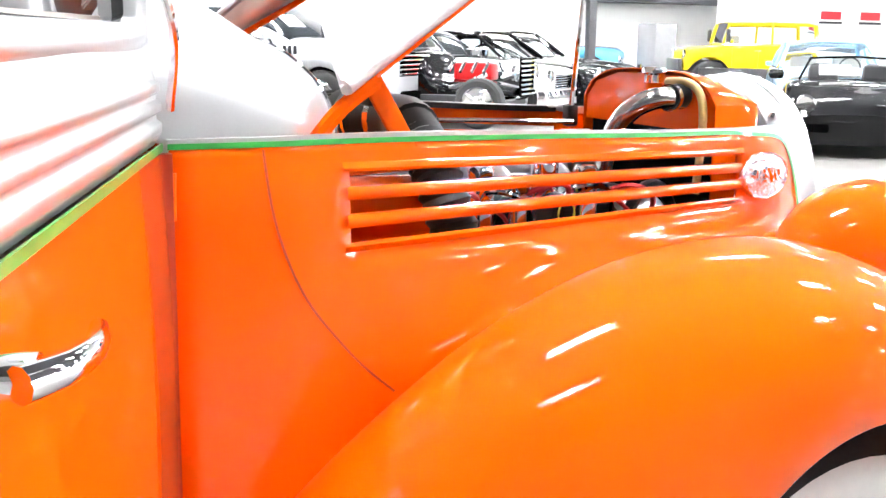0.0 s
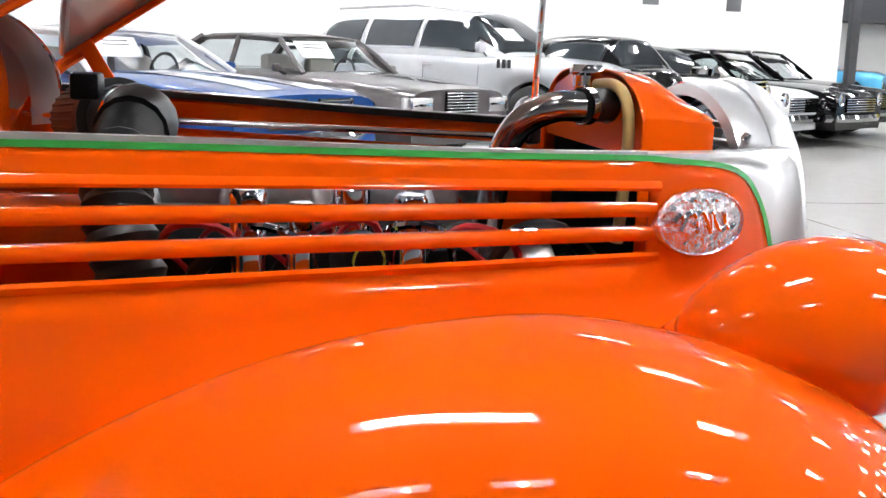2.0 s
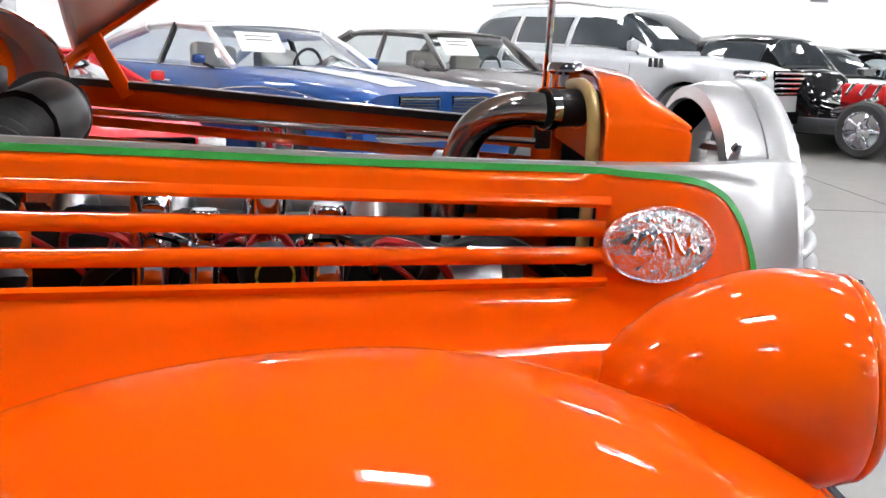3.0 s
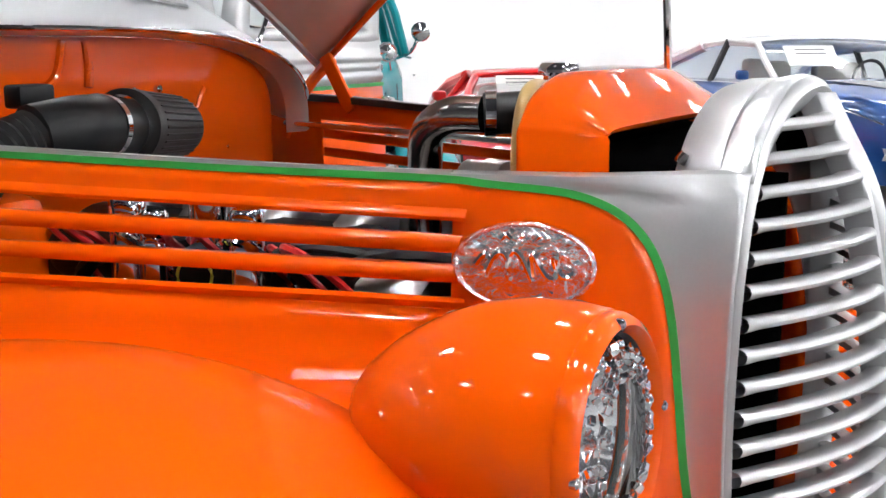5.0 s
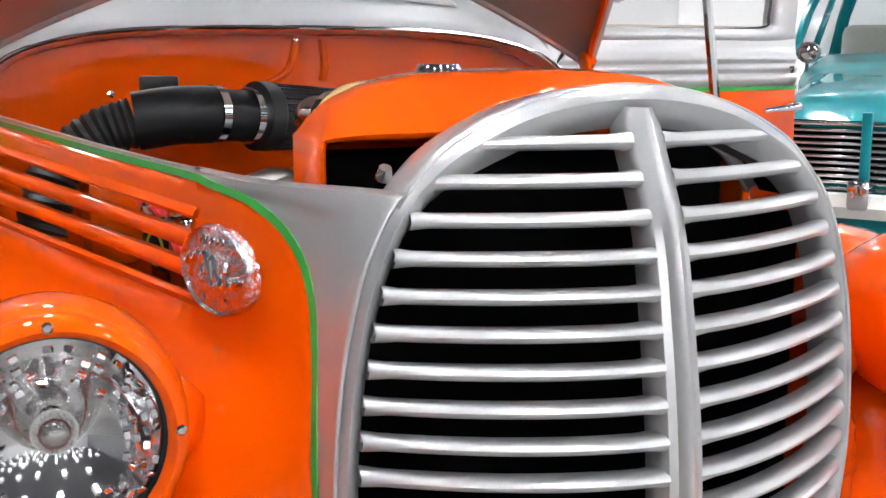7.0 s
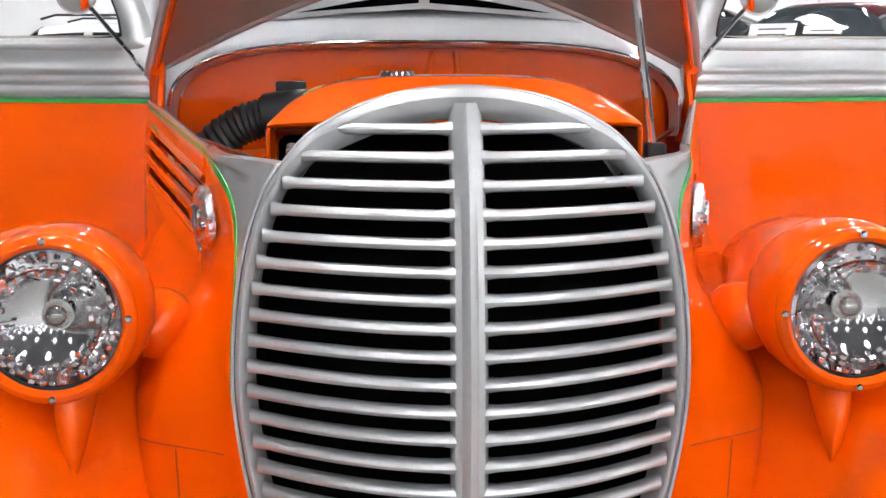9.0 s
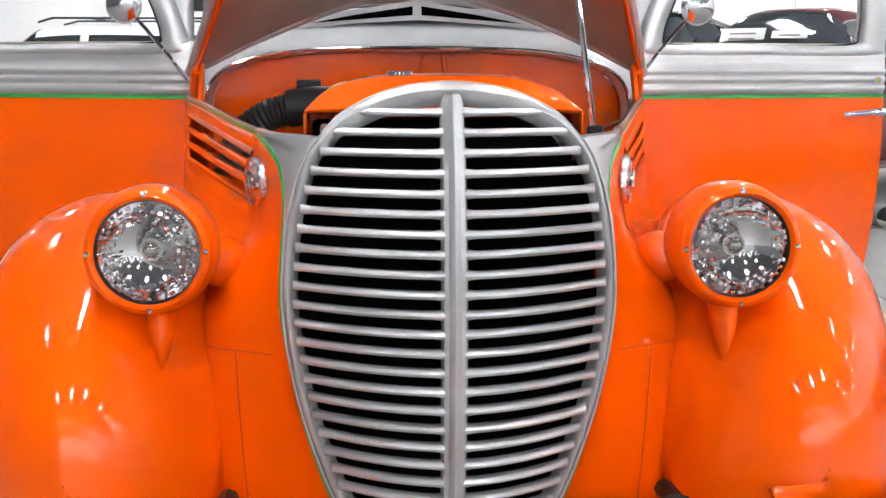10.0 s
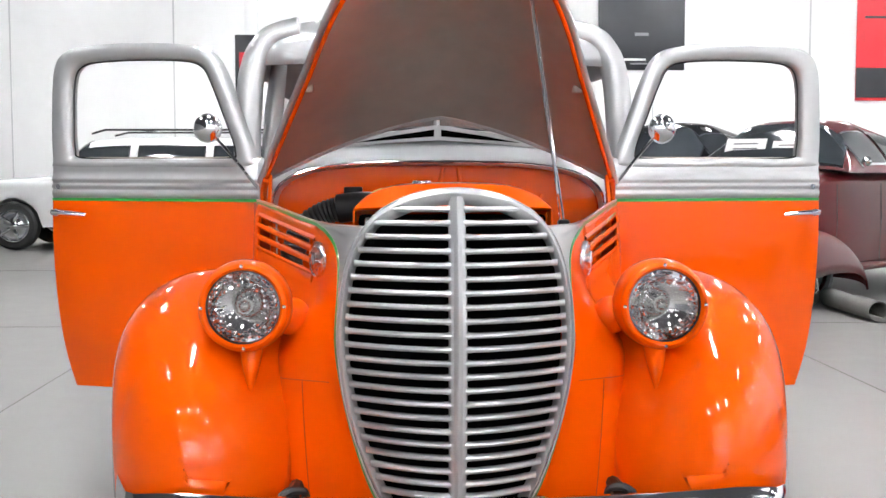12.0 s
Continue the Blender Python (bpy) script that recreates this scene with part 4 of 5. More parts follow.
for e in (edge, edge2):
    part("hood_edge", tube([p - (HOOD_M.to_3x3() @ Vector((0, 0, 0.004))) for p in e], 0.012, 10), SILVER, hood)
    part("hood_flange", tube([p - (HOOD_M.to_3x3() @ Vector((0.012 * (1 if p.x > 0 else -1), 0, 0.018))) for p in e], 0.007, 8), ORANGE, hood, "orange folded hood flange")
part("hood_edge", tube([p - (HOOD_M.to_3x3() @ Vector((0, 0, 0.008))) for p in rows[0]], 0.009, 8), SILVER, hood)
part("hood_edge", tube([p - (HOOD_M.to_3x3() @ Vector((0, 0, 0.008))) for p in rows[-1]], 0.008, 8), ORANGE, hood)
for s in (-1, 1):
    part("hinge_arm", box((0, 0, 0), (0.012, 0.03, 0.13), 0.004, m=Matrix.Translation((s * 0.555, 1.135, 1.175)) @ pose(0, 0, 0, -30, 0, 0)), ORANGE, truck)
    part("hood_hinge", tube(curve_points([(s * 0.585, 1.30, 1.06), (s * 0.59, 1.27, 1.12), (s * 0.585, 1.22, 1.18), (s * 0.57, 1.16, 1.22)], 10), 0.012, 8), ORANGE, truck)
    part("hood_latch", box(HOOD_M @ Vector((s * 0.40, 0.70, 1.16)), (0.03, 0.05, 0.03), 0.006), UNDER, hood)


# open doors
def turned(bm):
    bmesh.ops.reverse_faces(bm, faces=bm.faces)
    return bm


def door(s):
    ang, length = (17, 0.865) if s < 0 else (9.5, 0.848)
    ux = Vector((math.cos(radians(ang)), math.sin(radians(ang)), 0))
    m = Matrix(((ux.x * length, -ux.y, 0, 0.632), (ux.y * length, ux.x, 0, 1.475), (0, 0, 1, 0), (0, 0, 0, 1)))
    n = 14
    rows = []
    for i in range(n + 1):
        z = 1.148 - (1.148 - 0.44) * i / n
        u1 = lerp_table([(0.405, 0.86), (0.46, 0.885), (0.6, 0.925), (0.8, 0.953), (1.0, 0.967), (1.148, 0.97)], z)[0]
        bow = 0.018 * math.sin(math.pi * (z - 0.405) / 0.85)
        rows.append([m @ Vector((0.006, 0.045, z))] + [m @ Vector((0.004 + (u1 - 0.004) * f, -bow - (0 if 0 < f < 1 else -0.006), z)) for f in (0, 0.01, 0.25, 0.5, 0.75, 0.99, 1.0)] + [m @ Vector((u1, 0.045, z))])
    d = part("door", side_flip(grid(rows), s), ORANGE, truck, "open orange and silver cab door")
    part("door_back", side_flip(prism([(0.01, 0.445), (0.86, 0.445), (0.92, 0.6), (0.965, 1.0), (0.965, 1.30), (0.01, 1.30)], 0.040, 0.052, m, 0.003), s), UNDER, d)
    # silver belt with pressed ribs
    rows = []
    prof = [(1.146, 0.0)] + [(1.152, -0.004), (1.162, -0.010), (1.174, -0.010), (1.178, -0.004), (1.184, -0.004), (1.188, -0.010), (1.198, -0.010), (1.202, -0.004), (1.208, -0.004), (1.212, -0.009), (1.222, -0.009), (1.227, -0.003), (1.25, 0.0), (1.275, 0.002), (1.290, 0.006), (1.294, 0.02), (1.294, 0.045)]
    for z, o in prof:
        rows.append([m @ Vector((0.0, 0.045, z)), m @ Vector((0.002, o + 0.004, z))] + [m @ Vector((0.01 + 0.95 * q / 8, o, z)) for q in range(9)] + [m @ Vector((0.969, o + 0.004, z)), m @ Vector((0.97, 0.045, z))])
    part("door_belt", side_flip(turned(grid(rows)), s), SILVER, d, "silver belt with pressed ribs", angle=60)
    part("pinstripe", side_flip(box((0.485, -0.0085, 1.143), (0.96, 0.003, 0.010), m=m), s), GREEN, d, smooth=False)
    # window frame
    outer = curve_points([(0.03, 1.30, 0), (0.09, 1.45, 0), (0.155, 1.60, 0), (0.22, 1.675, 0), (0.33, 1.703, 0), (0.56, 1.715, 0), (0.78, 1.71, 0), (0.90, 1.69, 0), (0.955, 1.63, 0), (0.97, 1.50, 0), (0.972, 1.30, 0), (0.93, 1.262, 0), (0.5, 1.262, 0), (0.07, 1.262, 0)], 84, True)
    inner = curve_points([(0.112, 1.32, 0), (0.165, 1.45, 0), (0.215, 1.56, 0), (0.26, 1.625, 0), (0.35, 1.648, 0), (0.56, 1.655, 0), (0.76, 1.65, 0), (0.84, 1.628, 0), (0.868, 1.57, 0), (0.875, 1.45, 0), (0.872, 1.33, 0), (0.83, 1.294, 0), (0.5, 1.288, 0), (0.16, 1.290, 0)], 84, True)
    rws = []
    for a, b in zip(outer, inner):
        rws.append([m @ Vector((p.x, o, p.y)) for p, o in ((a, 0.045), (a, 0.010), (a.lerp(b, 0.12), 0.001), (a.lerp(b, 0.5), -0.004), (a.lerp(b, 0.8), 0.001), (a.lerp(b, 0.9), 0.006), (b, 0.018), (b, 0.045))])
    part("window_frame", side_flip(turned(grid(rws, closed_u=True)), s), SILVER, d, "rounded silver window frame", angle=60)
    rws = [[m @ Vector((b.x, 0.02, b.y)), m @ Vector((b.x + (0.5 - b.x) * 0.018, 0.016, b.y + (1.48 - b.y) * 0.03)), m @ Vector((b.x, 0.03, b.y))] for b in inner]
    part("window_seal", side_flip(grid(rws, closed_u=True), s), RUBBER, d)
    # handle
    hb = tube(curve_points([m @ Vector(p) for p in ((0.945, -0.035, 1.095), (0.91, -0.055, 1.096), (0.85, -0.06, 1.094), (0.775, -0.050, 1.088))], 14), lambda f: 0.0115 * (1 - 0.4 * f), 10)
    hnd = part("handle", side_flip(hb, s), CHROME, d, "chrome lever handle")
    part("escutcheon", side_flip(tube([m @ Vector((0.925, 0.0, 1.095)), m @ Vector((0.925, -0.042, 1.095))], 0.014, 12), s), CHROME, hnd)
    part("lock_button", side_flip(tube([m @ Vector((0.93, 0.0, 1.19)), m @ Vector((0.93, -0.018, 1.19))], 0.010, 12), s), CHROME, d)
    # round mirror on an arm at the hinge
    mc = m @ Vector((0.215, -0.03, 1.40))
    arm = part("mirror_arm", side_flip(tube(curve_points([m @ Vector((0.0, -0.02, 1.19)), m @ Vector((0.09, -0.035, 1.29)), mc + Vector((0, 0.02, 0))], 10), 0.006, 8), s), CHROME, d)
    mir = part("mirror", side_flip(lathe([(-0.022, 0.0), (-0.020, 0.02), (-0.012, 0.042), (0.0, 0.052), (0.008, 0.054), (0.012, 0.050), (0.010, 0.0)], Matrix.Translation(mc) @ pose(0, 0, 0, 0, 0, 12), 28), s), CHROME, d, "round chrome mirror")
    for z in (1.08, 0.62):
        part("hinge", side_flip(tube([(0.634, 1.462, z - 0.03), (0.634, 1.462, z + 0.03)], 0.012, 8), s), ORANGE, d)
    part("hinge_gap", side_flip(box((0.622, 1.50, 0.76), (0.055, 0.085, 0.75)), s), SEAM, d, smooth=False)
    return d


for s in (-1, 1):
    door(s)


# ---- parked cars ----
def paint(name, color, metal=0.0, rough=0.36):
    return material(name, color, rough, metal, 0.8, grain=0.05, scale=6, spread=0.03, ior=1.2)


P_BLUE = paint("blue_paint", (0.006, 0.048, 0.19))
P_WHITE = paint("white_paint", (0.78, 0.78, 0.78))
P_GREY = paint("grey_paint", (0.10, 0.09, 0.09), 0.4)
P_PEARL = paint("pale_silver_paint", (0.46, 0.47, 0.49), 0.3)
P_BLACK = material("black_paint", (0.003, 0.003, 0.0035), 0.5, 0, 0.8, grain=0.05, scale=6, ior=1.08)
P_RED = paint("red_paint", (0.52, 0.012, 0.014))
P_MAROON = paint("maroon_paint", (0.065, 0.0025, 0.004), 0.0)
P_TEAL = paint("teal_paint", (0.004, 0.17, 0.19))
P_YELLOW = paint("yellow_paint", (0.78, 0.58, 0.01))
P_SKY = paint("light_blue_paint", (0.10, 0.42, 0.68))
P_PALE = paint("pale_blue_paint", (0.30, 0.48, 0.66))
P_DARK = material("dark_trim", (0.02, 0.02, 0.022), 0.5, grain=0.2, scale=30)
CREAM = material("pale_upholstery", (0.35, 0.33, 0.30), 0.8, grain=0.1, scale=60)
CARGLASS = material("car_glass", (0.80, 0.86, 0.87), 0.02, 0, 0.7, alpha=1.0, ior=1.03)
DARKGLASS = material("dark_car_glass", (0.03, 0.035, 0.04), 0.04, 0, 0.3, grain=0.2, scale=3)


def car_wheel(parent, x, y, r, w, rim):
    s = -1 if x < 0 else 1
    m = Matrix.Translation((x, y, r)) @ pose(0, 0, 0, 0, 0, 90 * s)
    t = part("wheel", lathe([(w * 0.9, r * 0.6), (w, r * 0.85), (w * 0.85, r * 0.98), (w * 0.5, r), (w * 0.15, r * 0.98), (0, r * 0.87), (0.0, r * 0.68), (0.015, r * 0.64)], m, 32), TYRE, parent)
    part("rim", lathe([(0.004, r * 0.66), (0.0, r * 0.63), (0.03, r * 0.58), (0.04, r * 0.30), (0.015, r * 0.20), (0.005, 0)], m, 28), rim, t)
    bm = bmesh.new()
    for k in range(5):
        a = k * 1.2566
        mm = m @ pose(0, 0, 0, 0, math.degrees(a), 0)
        box((r * 0.38, 0.018, 0), (r * 0.44, 0.02, r * 0.12), 0.004, m=mm, bm=bm)
    part("spokes", bm, rim, t)


def car(name, label, body, L, W, belt, top, width, house, wheels, spot, local, heading, low=0.24, roof=None, glass=None, rim=None, roofw=0.70, group="parked cars", crown=0.05, extras=None, mirrors=True, size=1.0, panes=()):
    """A parked car with its nose to local -y. top: (u, height) of the lower body; width: (u, half-width share);
    house: u of screen base, roof front, roof rear, rear base and roof height; wheels: (u front, u rear, radius)."""
    roof, glass, rim = roof or body, glass or CARGLASS, rim or ALLOY
    th = math.atan2(heading[0], -heading[1])
    R = Matrix.Rotation(th, 4, "Z")
    c = Vector((spot[0], spot[1], 0)) - R @ Vector((local[0], local[1], 0))
    t = thing(name, label, "car", Matrix.Translation(c) @ R @ Matrix.Scale(size, 4), group)

    def Y(u):
        return -L / 2 + u * L

    uf, ur, wr = wheels
    rows = []
    n = 72
    for i in range(n + 1):
        u = i / n
        y = Y(u)
        zt = lerp_table(top, u)[0]
        hw = W / 2 * lerp_table(width, u)[0]
        zb = low
        for uw in (uf, ur):
            d = (y - Y(uw)) / (wr * 1.13)
            if abs(d) < 1:
                zb = max(zb, wr + wr * 1.13 * math.sqrt(1 - d * d))
        zs = zt - min(0.12, (zt - low) * 0.25)
        zb = min(zb, zs - 0.03)
        half = [(0.0, zt + crown * 0.6), (0.35, zt + crown * 0.5), (0.7, zt + crown * 0.2), (0.86, zt - 0.01), (0.945, zt - 0.045), (0.985, zs), (1.0, zs * 0.55 + zb * 0.45), (0.99, zs * 0.2 + zb * 0.8), (0.96, zb), (0.80, zb + 0.01)]
        rows.append([(-a * hw, y, z) for a, z in half[::-1]] + [(a * hw, y, z) for a, z in half[1:]])
    bm = grid(rows)
    for r, rev in ((rows[0], 0), (rows[-1], 1)):
        vs = [bm.verts.new(p) for p in r]
        bm.faces.new(vs)
    bmesh.ops.remove_doubles(bm, verts=bm.verts, dist=0.0005)
    bmesh.ops.recalc_face_normals(bm, faces=bm.faces)
    part("body", bm, body, t, angle=50)
    part("underbody", box((0, 0, low + 0.12), (W * 0.78, L * 0.92, 0.2), 0.02), P_DARK, t)
    for uw in (uf, ur):
        for s in (-1, 1):
            car_wheel(t, s * (W / 2 - 0.015), Y(uw), wr, min(0.24, wr * 0.7), rim)
    # closed cabin with inset-looking panes
    if house and panes:
        u0, u1, u2, u3, zr = house
        hb, hr = W / 2 * 0.93, W / 2 * roofw
        um = (u1 + u2) / 2
        sec = [(Y(u0), belt, hb * 0.97), (Y(u0 * 0.5 + u1 * 0.5), (belt + zr) / 2 + 0.02, hb * 0.45 + hr * 0.55), (Y(u1), zr - 0.045, hr), (Y(um), zr, hr * 1.02), (Y(u2), zr - 0.05, hr), (Y(u2 * 0.5 + u3 * 0.5), (belt + zr) / 2 + 0.04, hb * 0.42 + hr * 0.55), (Y(u3), belt, hb * 0.92)]

        def skin(y, a, out=0.0):
            z, hw = lerp_table(sec, y)
            sn, cs = math.sin(a), math.cos(a)
            base = belt - 0.04
            return Vector((((hb + (hw - hb) * min(1, sn * 1.15)) + out) * math.copysign(abs(cs) ** 0.36, cs), y, base + (z - base + out) * max(0.0, sn) ** 0.9))

        cabin = part("cabin", grid([[skin(Y(u0) + (Y(u3) - Y(u0)) * i / 40, math.pi * k / 32) for k in range(33)] for i in range(41)]), roof, t, angle=60)

        def pane(name, ya, yb, a0, a1, mat):
            for mt, g, o in ((CHROME, 0.022, 0.006), (mat, 0.0, 0.011)):
                da = g / (zr - belt) * 1.1 * (1 if a1 > a0 else -1)
                rr = [[skin(ya - g + (yb - ya + 2 * g) * i / 14, a0 - da + (a1 - a0 + 2 * da) * k / 10, o) for k in range(11)] for i in range(15)]
                part(name if mt is mat else "window_trim", grid(rr), mt, cabin)

        for ua, ub in panes:
            pane("side_window", Y(ua), Y(ub), 0.16, 0.80, glass)
            pane("side_window", Y(ua), Y(ub), math.pi - 0.16, math.pi - 0.80, glass)
        pane("windscreen", Y(u0) + (Y(u1) - Y(u0)) * 0.10, Y(u0) + (Y(u1) - Y(u0)) * 0.93, 0.62, math.pi - 0.62, glass)
        for s in (-1, 1) if mirrors else ():
            mp = Vector((s * (W / 2 + 0.06), Y(u0 + 0.06), belt + 0.10))
            part("wing_mirror", box(mp, (0.20, 0.10, 0.15), 0.045), body, t)
            part("mirror_stalk", tube([mp + Vector((-s * 0.05, 0, -0.05)), mp + Vector((-s * 0.15, 0.0, -0.12))], 0.015, 6), P_DARK, t)
    # open glasshouse
    elif house:
        u0, u1, u2, u3, zr = house
        hb, hr = W / 2 * 0.90, W / 2 * roofw
        sec = []
        for u, z, hw in ((u0, belt, hb * 0.96), (u0 * 0.5 + u1 * 0.5, (belt + zr) / 2 - 0.01, (hb * 0.5 + hr * 0.5)), (u1, zr - 0.03, hr), (u1 + 0.04, zr - 0.012, hr), ((u1 + u2) / 2, zr, hr * 1.01), (u2 - 0.03, zr - 0.015, hr), (u2, zr - 0.04, hr * 0.98), ((u2 + u3) / 2, (belt + zr) / 2, (hb * 0.5 + hr * 0.48)), (u3, belt, hb * 0.94)):
            sec.append((Y(u), z, hw))
        rw = []
        for y, z, hw in sec:
            drop = max(0.0, z - belt)
            rw.append([(-hb, y, belt - 0.02)] + [(-(hb + (hw - hb) * f), y, belt - 0.02 + (drop + 0.0) * f) for f in (0.5, 0.9)] + [(-hw * 0.94, y, z + 0.004), (-hw * 0.5, y, z + 0.022), (0, y, z + 0.028), (hw * 0.5, y, z + 0.022), (hw * 0.94, y, z + 0.004)] + [((hb + (hw - hb) * f), y, belt - 0.02 + drop * f) for f in (0.9, 0.5)] + [(hb, y, belt - 0.02)])
        gb = grid(rw)
        gl = part("glasshouse", gb, glass, t, angle=35)
        gl.visible_shadow = False
        # roof skin and pillars
        rr = [[Vector(p) + Vector((0, 0, 0.006)) for p in r[2:9]] for r in rw[2:7]]
        solid(part("roof", grid(rr), roof, t), 0.012, 0)
        for s in (-1, 1):
            def side(i, f):
                y, z, hw = sec[i]
                return Vector((s * (hb + (hw - hb) * f) * 1.004, y, belt - 0.02 + max(0, z - belt + 0.02) * f))
            part("pillar", tube([side(0, 1), side(1, 1), side(2, 0.98)], 0.030, 8), roof, t)
            part("pillar", tube([side(8, 1), side(7, 1), side(6, 0.98)], 0.055, 8), roof, t)
            part("pillar", tube([side(2, 0.98), side(4, 0.98), side(6, 0.98)], 0.024, 8), roof, t)
            part("pillar", tube([side(4, 0.0), side(4, 0.98)], 0.030, 8), P_DARK if roof is not body else roof, t)
            part("belt_trim", tube([side(0, 0), side(4, 0), side(8, 0)], 0.009, 6), CHROME, t)
        part("seat", box((-W * 0.2, Y(u1 + 0.07), belt - 0.10), (W * 0.26, 0.16, 0.62), 0.06), CREAM, t)
        part("seat", box((W * 0.2, Y(u1 + 0.07), belt - 0.10), (W * 0.26, 0.16, 0.62), 0.06), CREAM, t)
        part("steering_wheel", tube([(W * 0.2 + 0.18 * math.cos(a), Y(u0 + 0.09), belt + 0.02 + 0.17 * math.sin(a)) for a in [6.283 * k / 20 for k in range(20)]], 0.014, 6, closed=True), P_DARK, t)
        # wing mirrors
        for s in (-1, 1) if mirrors else ():
            mp = Vector((s * (W / 2 + 0.06), Y(u0 + 0.05), belt + 0.06))
            part("wing_mirror", box(mp, (0.12, 0.07, 0.085), 0.03), body, t)
            part("mirror_stalk", tube([mp + Vector((-s * 0.05, 0, -0.04)), mp + Vector((-s * 0.15, 0.0, -0.08))], 0.015, 6), P_DARK, t)
    for s in (-1, 1):
        for u in (uf + 0.16, (uf + ur) / 2 + 0.05, ur - 0.10):
            yy = Y(u)
            hw = W / 2 * lerp_table(width, u)[0]
            zt = lerp_table(top, u)[0]
            part("door_seam", tube([(s * hw * 0.99, yy, low + 0.06), (s * hw * 1.003, yy, low + (zt - low) * 0.5), (s * hw * 0.988, yy, zt - 0.13)], 0.004, 5), P_DARK, t)
        part("door_handle", tube([(s * (W / 2 + 0.012), Y((uf + ur) / 2 + 0.02), belt - 0.16), (s * (W / 2 + 0.012), Y((uf + ur) / 2 + 0.02) + 0.15, belt - 0.16)], 0.012, 6), CHROME, t)
    if extras:
        extras(t, Y, L, W)
    return t


def lamp(t, x, y, z, r, name="headlight", rim=None):
    m = Matrix.Translation((x, y, z))
    h = part(name, lathe([(0.02, r * 1.15), (-0.01, r * 1.12), (-0.012, r), (0.0, r * 0.95), (-0.006, r * 0.6), (-0.012, 0)], m, 20), REFLECTOR, t)
    part("bezel", lathe([(0.03, r * 1.18), (-0.016, r * 1.15), (-0.016, r * 1.0)], m, 20), rim or CHROME, h)


def bars(t, x0, x1, y, z0, z1, n, mat=None, back=True, vertical=False):
    if back:
        part("grille", box(((x0 + x1) / 2, y + 0.03, (z0 + z1) / 2), (x1 - x0, 0.03, z1 - z0), 0.008), DARK, t)
    for k in range(n):
        f = (k + 0.5) / n
        if vertical:
            part("grille_bar", box((x0 + (x1 - x0) * f, y, (z0 + z1) / 2), ((x1 - x0) / n * 0.4, 0.03, z1 - z0), 0.004), mat or CHROME, t)
        else:
            part("grille_bar", box(((x0 + x1) / 2, y, z0 + (z1 - z0) * f), (x1 - x0, 0.03, (z1 - z0) / n * 0.45), 0.004), mat or CHROME, t)


def bumper(t, W, y, z, h=0.10, mat=None):
    rows = []
    for k in range(25):
        a = -1 + k / 12
        rows.append([(a * W / 2, y + 0.22 * abs(a) ** 4 + dy, z + dz * h / 2) for dy, dz in ((0.05, -1), (0.0, -0.9), (-0.03, 0), (0.0, 0.9), (0.05, 1))])
    part("bumper", grid(rows), mat or CHROME, t)


def sheet(t, c, w, h, rx, rz=0, print_rows=0):
    m = Matrix.Translation(c) @ pose(0, 0, 0, rx, 0, rz)
    p = part("price_card", box((0, 0, 0), (w, 0.004, h), m=m), PAPER, t, "white price card", smooth=False)
    for k in range(print_rows):
        part("print_bar", box((0, -0.004, h * (0.3 - 0.2 * k)), (w * 0.6, 0.002, h * 0.05), m=m), INK, p, smooth=False)


def x_blue(t, Y, L, W):
    for s in (-1, 1):
        for dx in (0.62, 0.80):
            lamp(t, s * dx, Y(0.004), 0.67, 0.082)
        bars(t, *(sorted((s * 0.10, s * 0.50))), Y(-0.002), 0.58, 0.76, 7, P_DARK)
        part("grille_frame", tube([(s * 0.08, Y(-0.006), 0.56), (s * 0.52, Y(-0.004), 0.56), (s * 0.52, Y(-0.004), 0.78), (s * 0.08, Y(-0.006), 0.78)], 0.018, 6, closed=True), CHROME, t)
        rows = [[(s * x, Y(u), lerp_table(TOP_BLUE, u)[0] + 0.05 * (1 - (x / (W / 2)) ** 2) * 0.6 + 0.004) for x in (0.16, 0.25, 0.36, 0.47)] for u in [0.03 + 0.29 * k / 12 for k in range(13)]]
        part("stripe", grid(rows), P_WHITE, t, "broad white hood stripe")
    bumper(t, W * 0.96, Y(-0.012), 0.47)
    sheet(t, (-0.35, Y(0.395), 1.16), 0.50, 0.22, -38, 0, 2)
    part("fender_trim", tube([(-W / 2 - 0.004, Y(0.02 + 0.05 * k), 0.60 + 0.20 * math.sin(math.pi * min(1, 0.15 + k / 11))) for k in range(9)], 0.006, 6), CHROME, t)


TOP_BLUE = [(0.0, 0.80), (0.04, 0.84), (0.15, 0.89), (0.34, 0.93), (0.5, 0.92), (0.7, 0.94), (0.85, 0.93), (0.97, 0.86), (1.0, 0.80)]
WID = [(0, 0.90), (0.05, 0.96), (0.2, 1.0), (0.7, 1.0), (0.92, 0.95), (1, 0.88)]
car("muscle_coupe", "blue muscle coupe with white stripes and white roof", P_BLUE, 5.2, 1.95, 0.94, TOP_BLUE, WID, (0.34, 0.46, 0.66, 0.84, 1.31), (0.19, 0.75, 0.33), (9.58, 2.10), (0, 0), (-0.717, -0.697), roof=P_WHITE, extras=x_blue, rim=CHROME)


def x_grey(t, Y, L, W):
    for s in (-1, 1):
        part("headlight", box((s * 0.66, Y(-0.002), 0.66), (0.34, 0.05, 0.17), 0.02), REFLECTOR, t)
        part("indicator", box((s * 0.86, Y(0.008), 0.66), (0.10, 0.06, 0.17), 0.02), ALLOY, t)
    bars(t, -0.26, 0.26, Y(-0.006), 0.52, 0.80, 9, CHROME)
    bumper(t, W, Y(-0.02), 0.43, 0.14)
    sheet(t, (-0.36, Y(0.385), 1.18), 0.52, 0.24, -40, 0, 2)


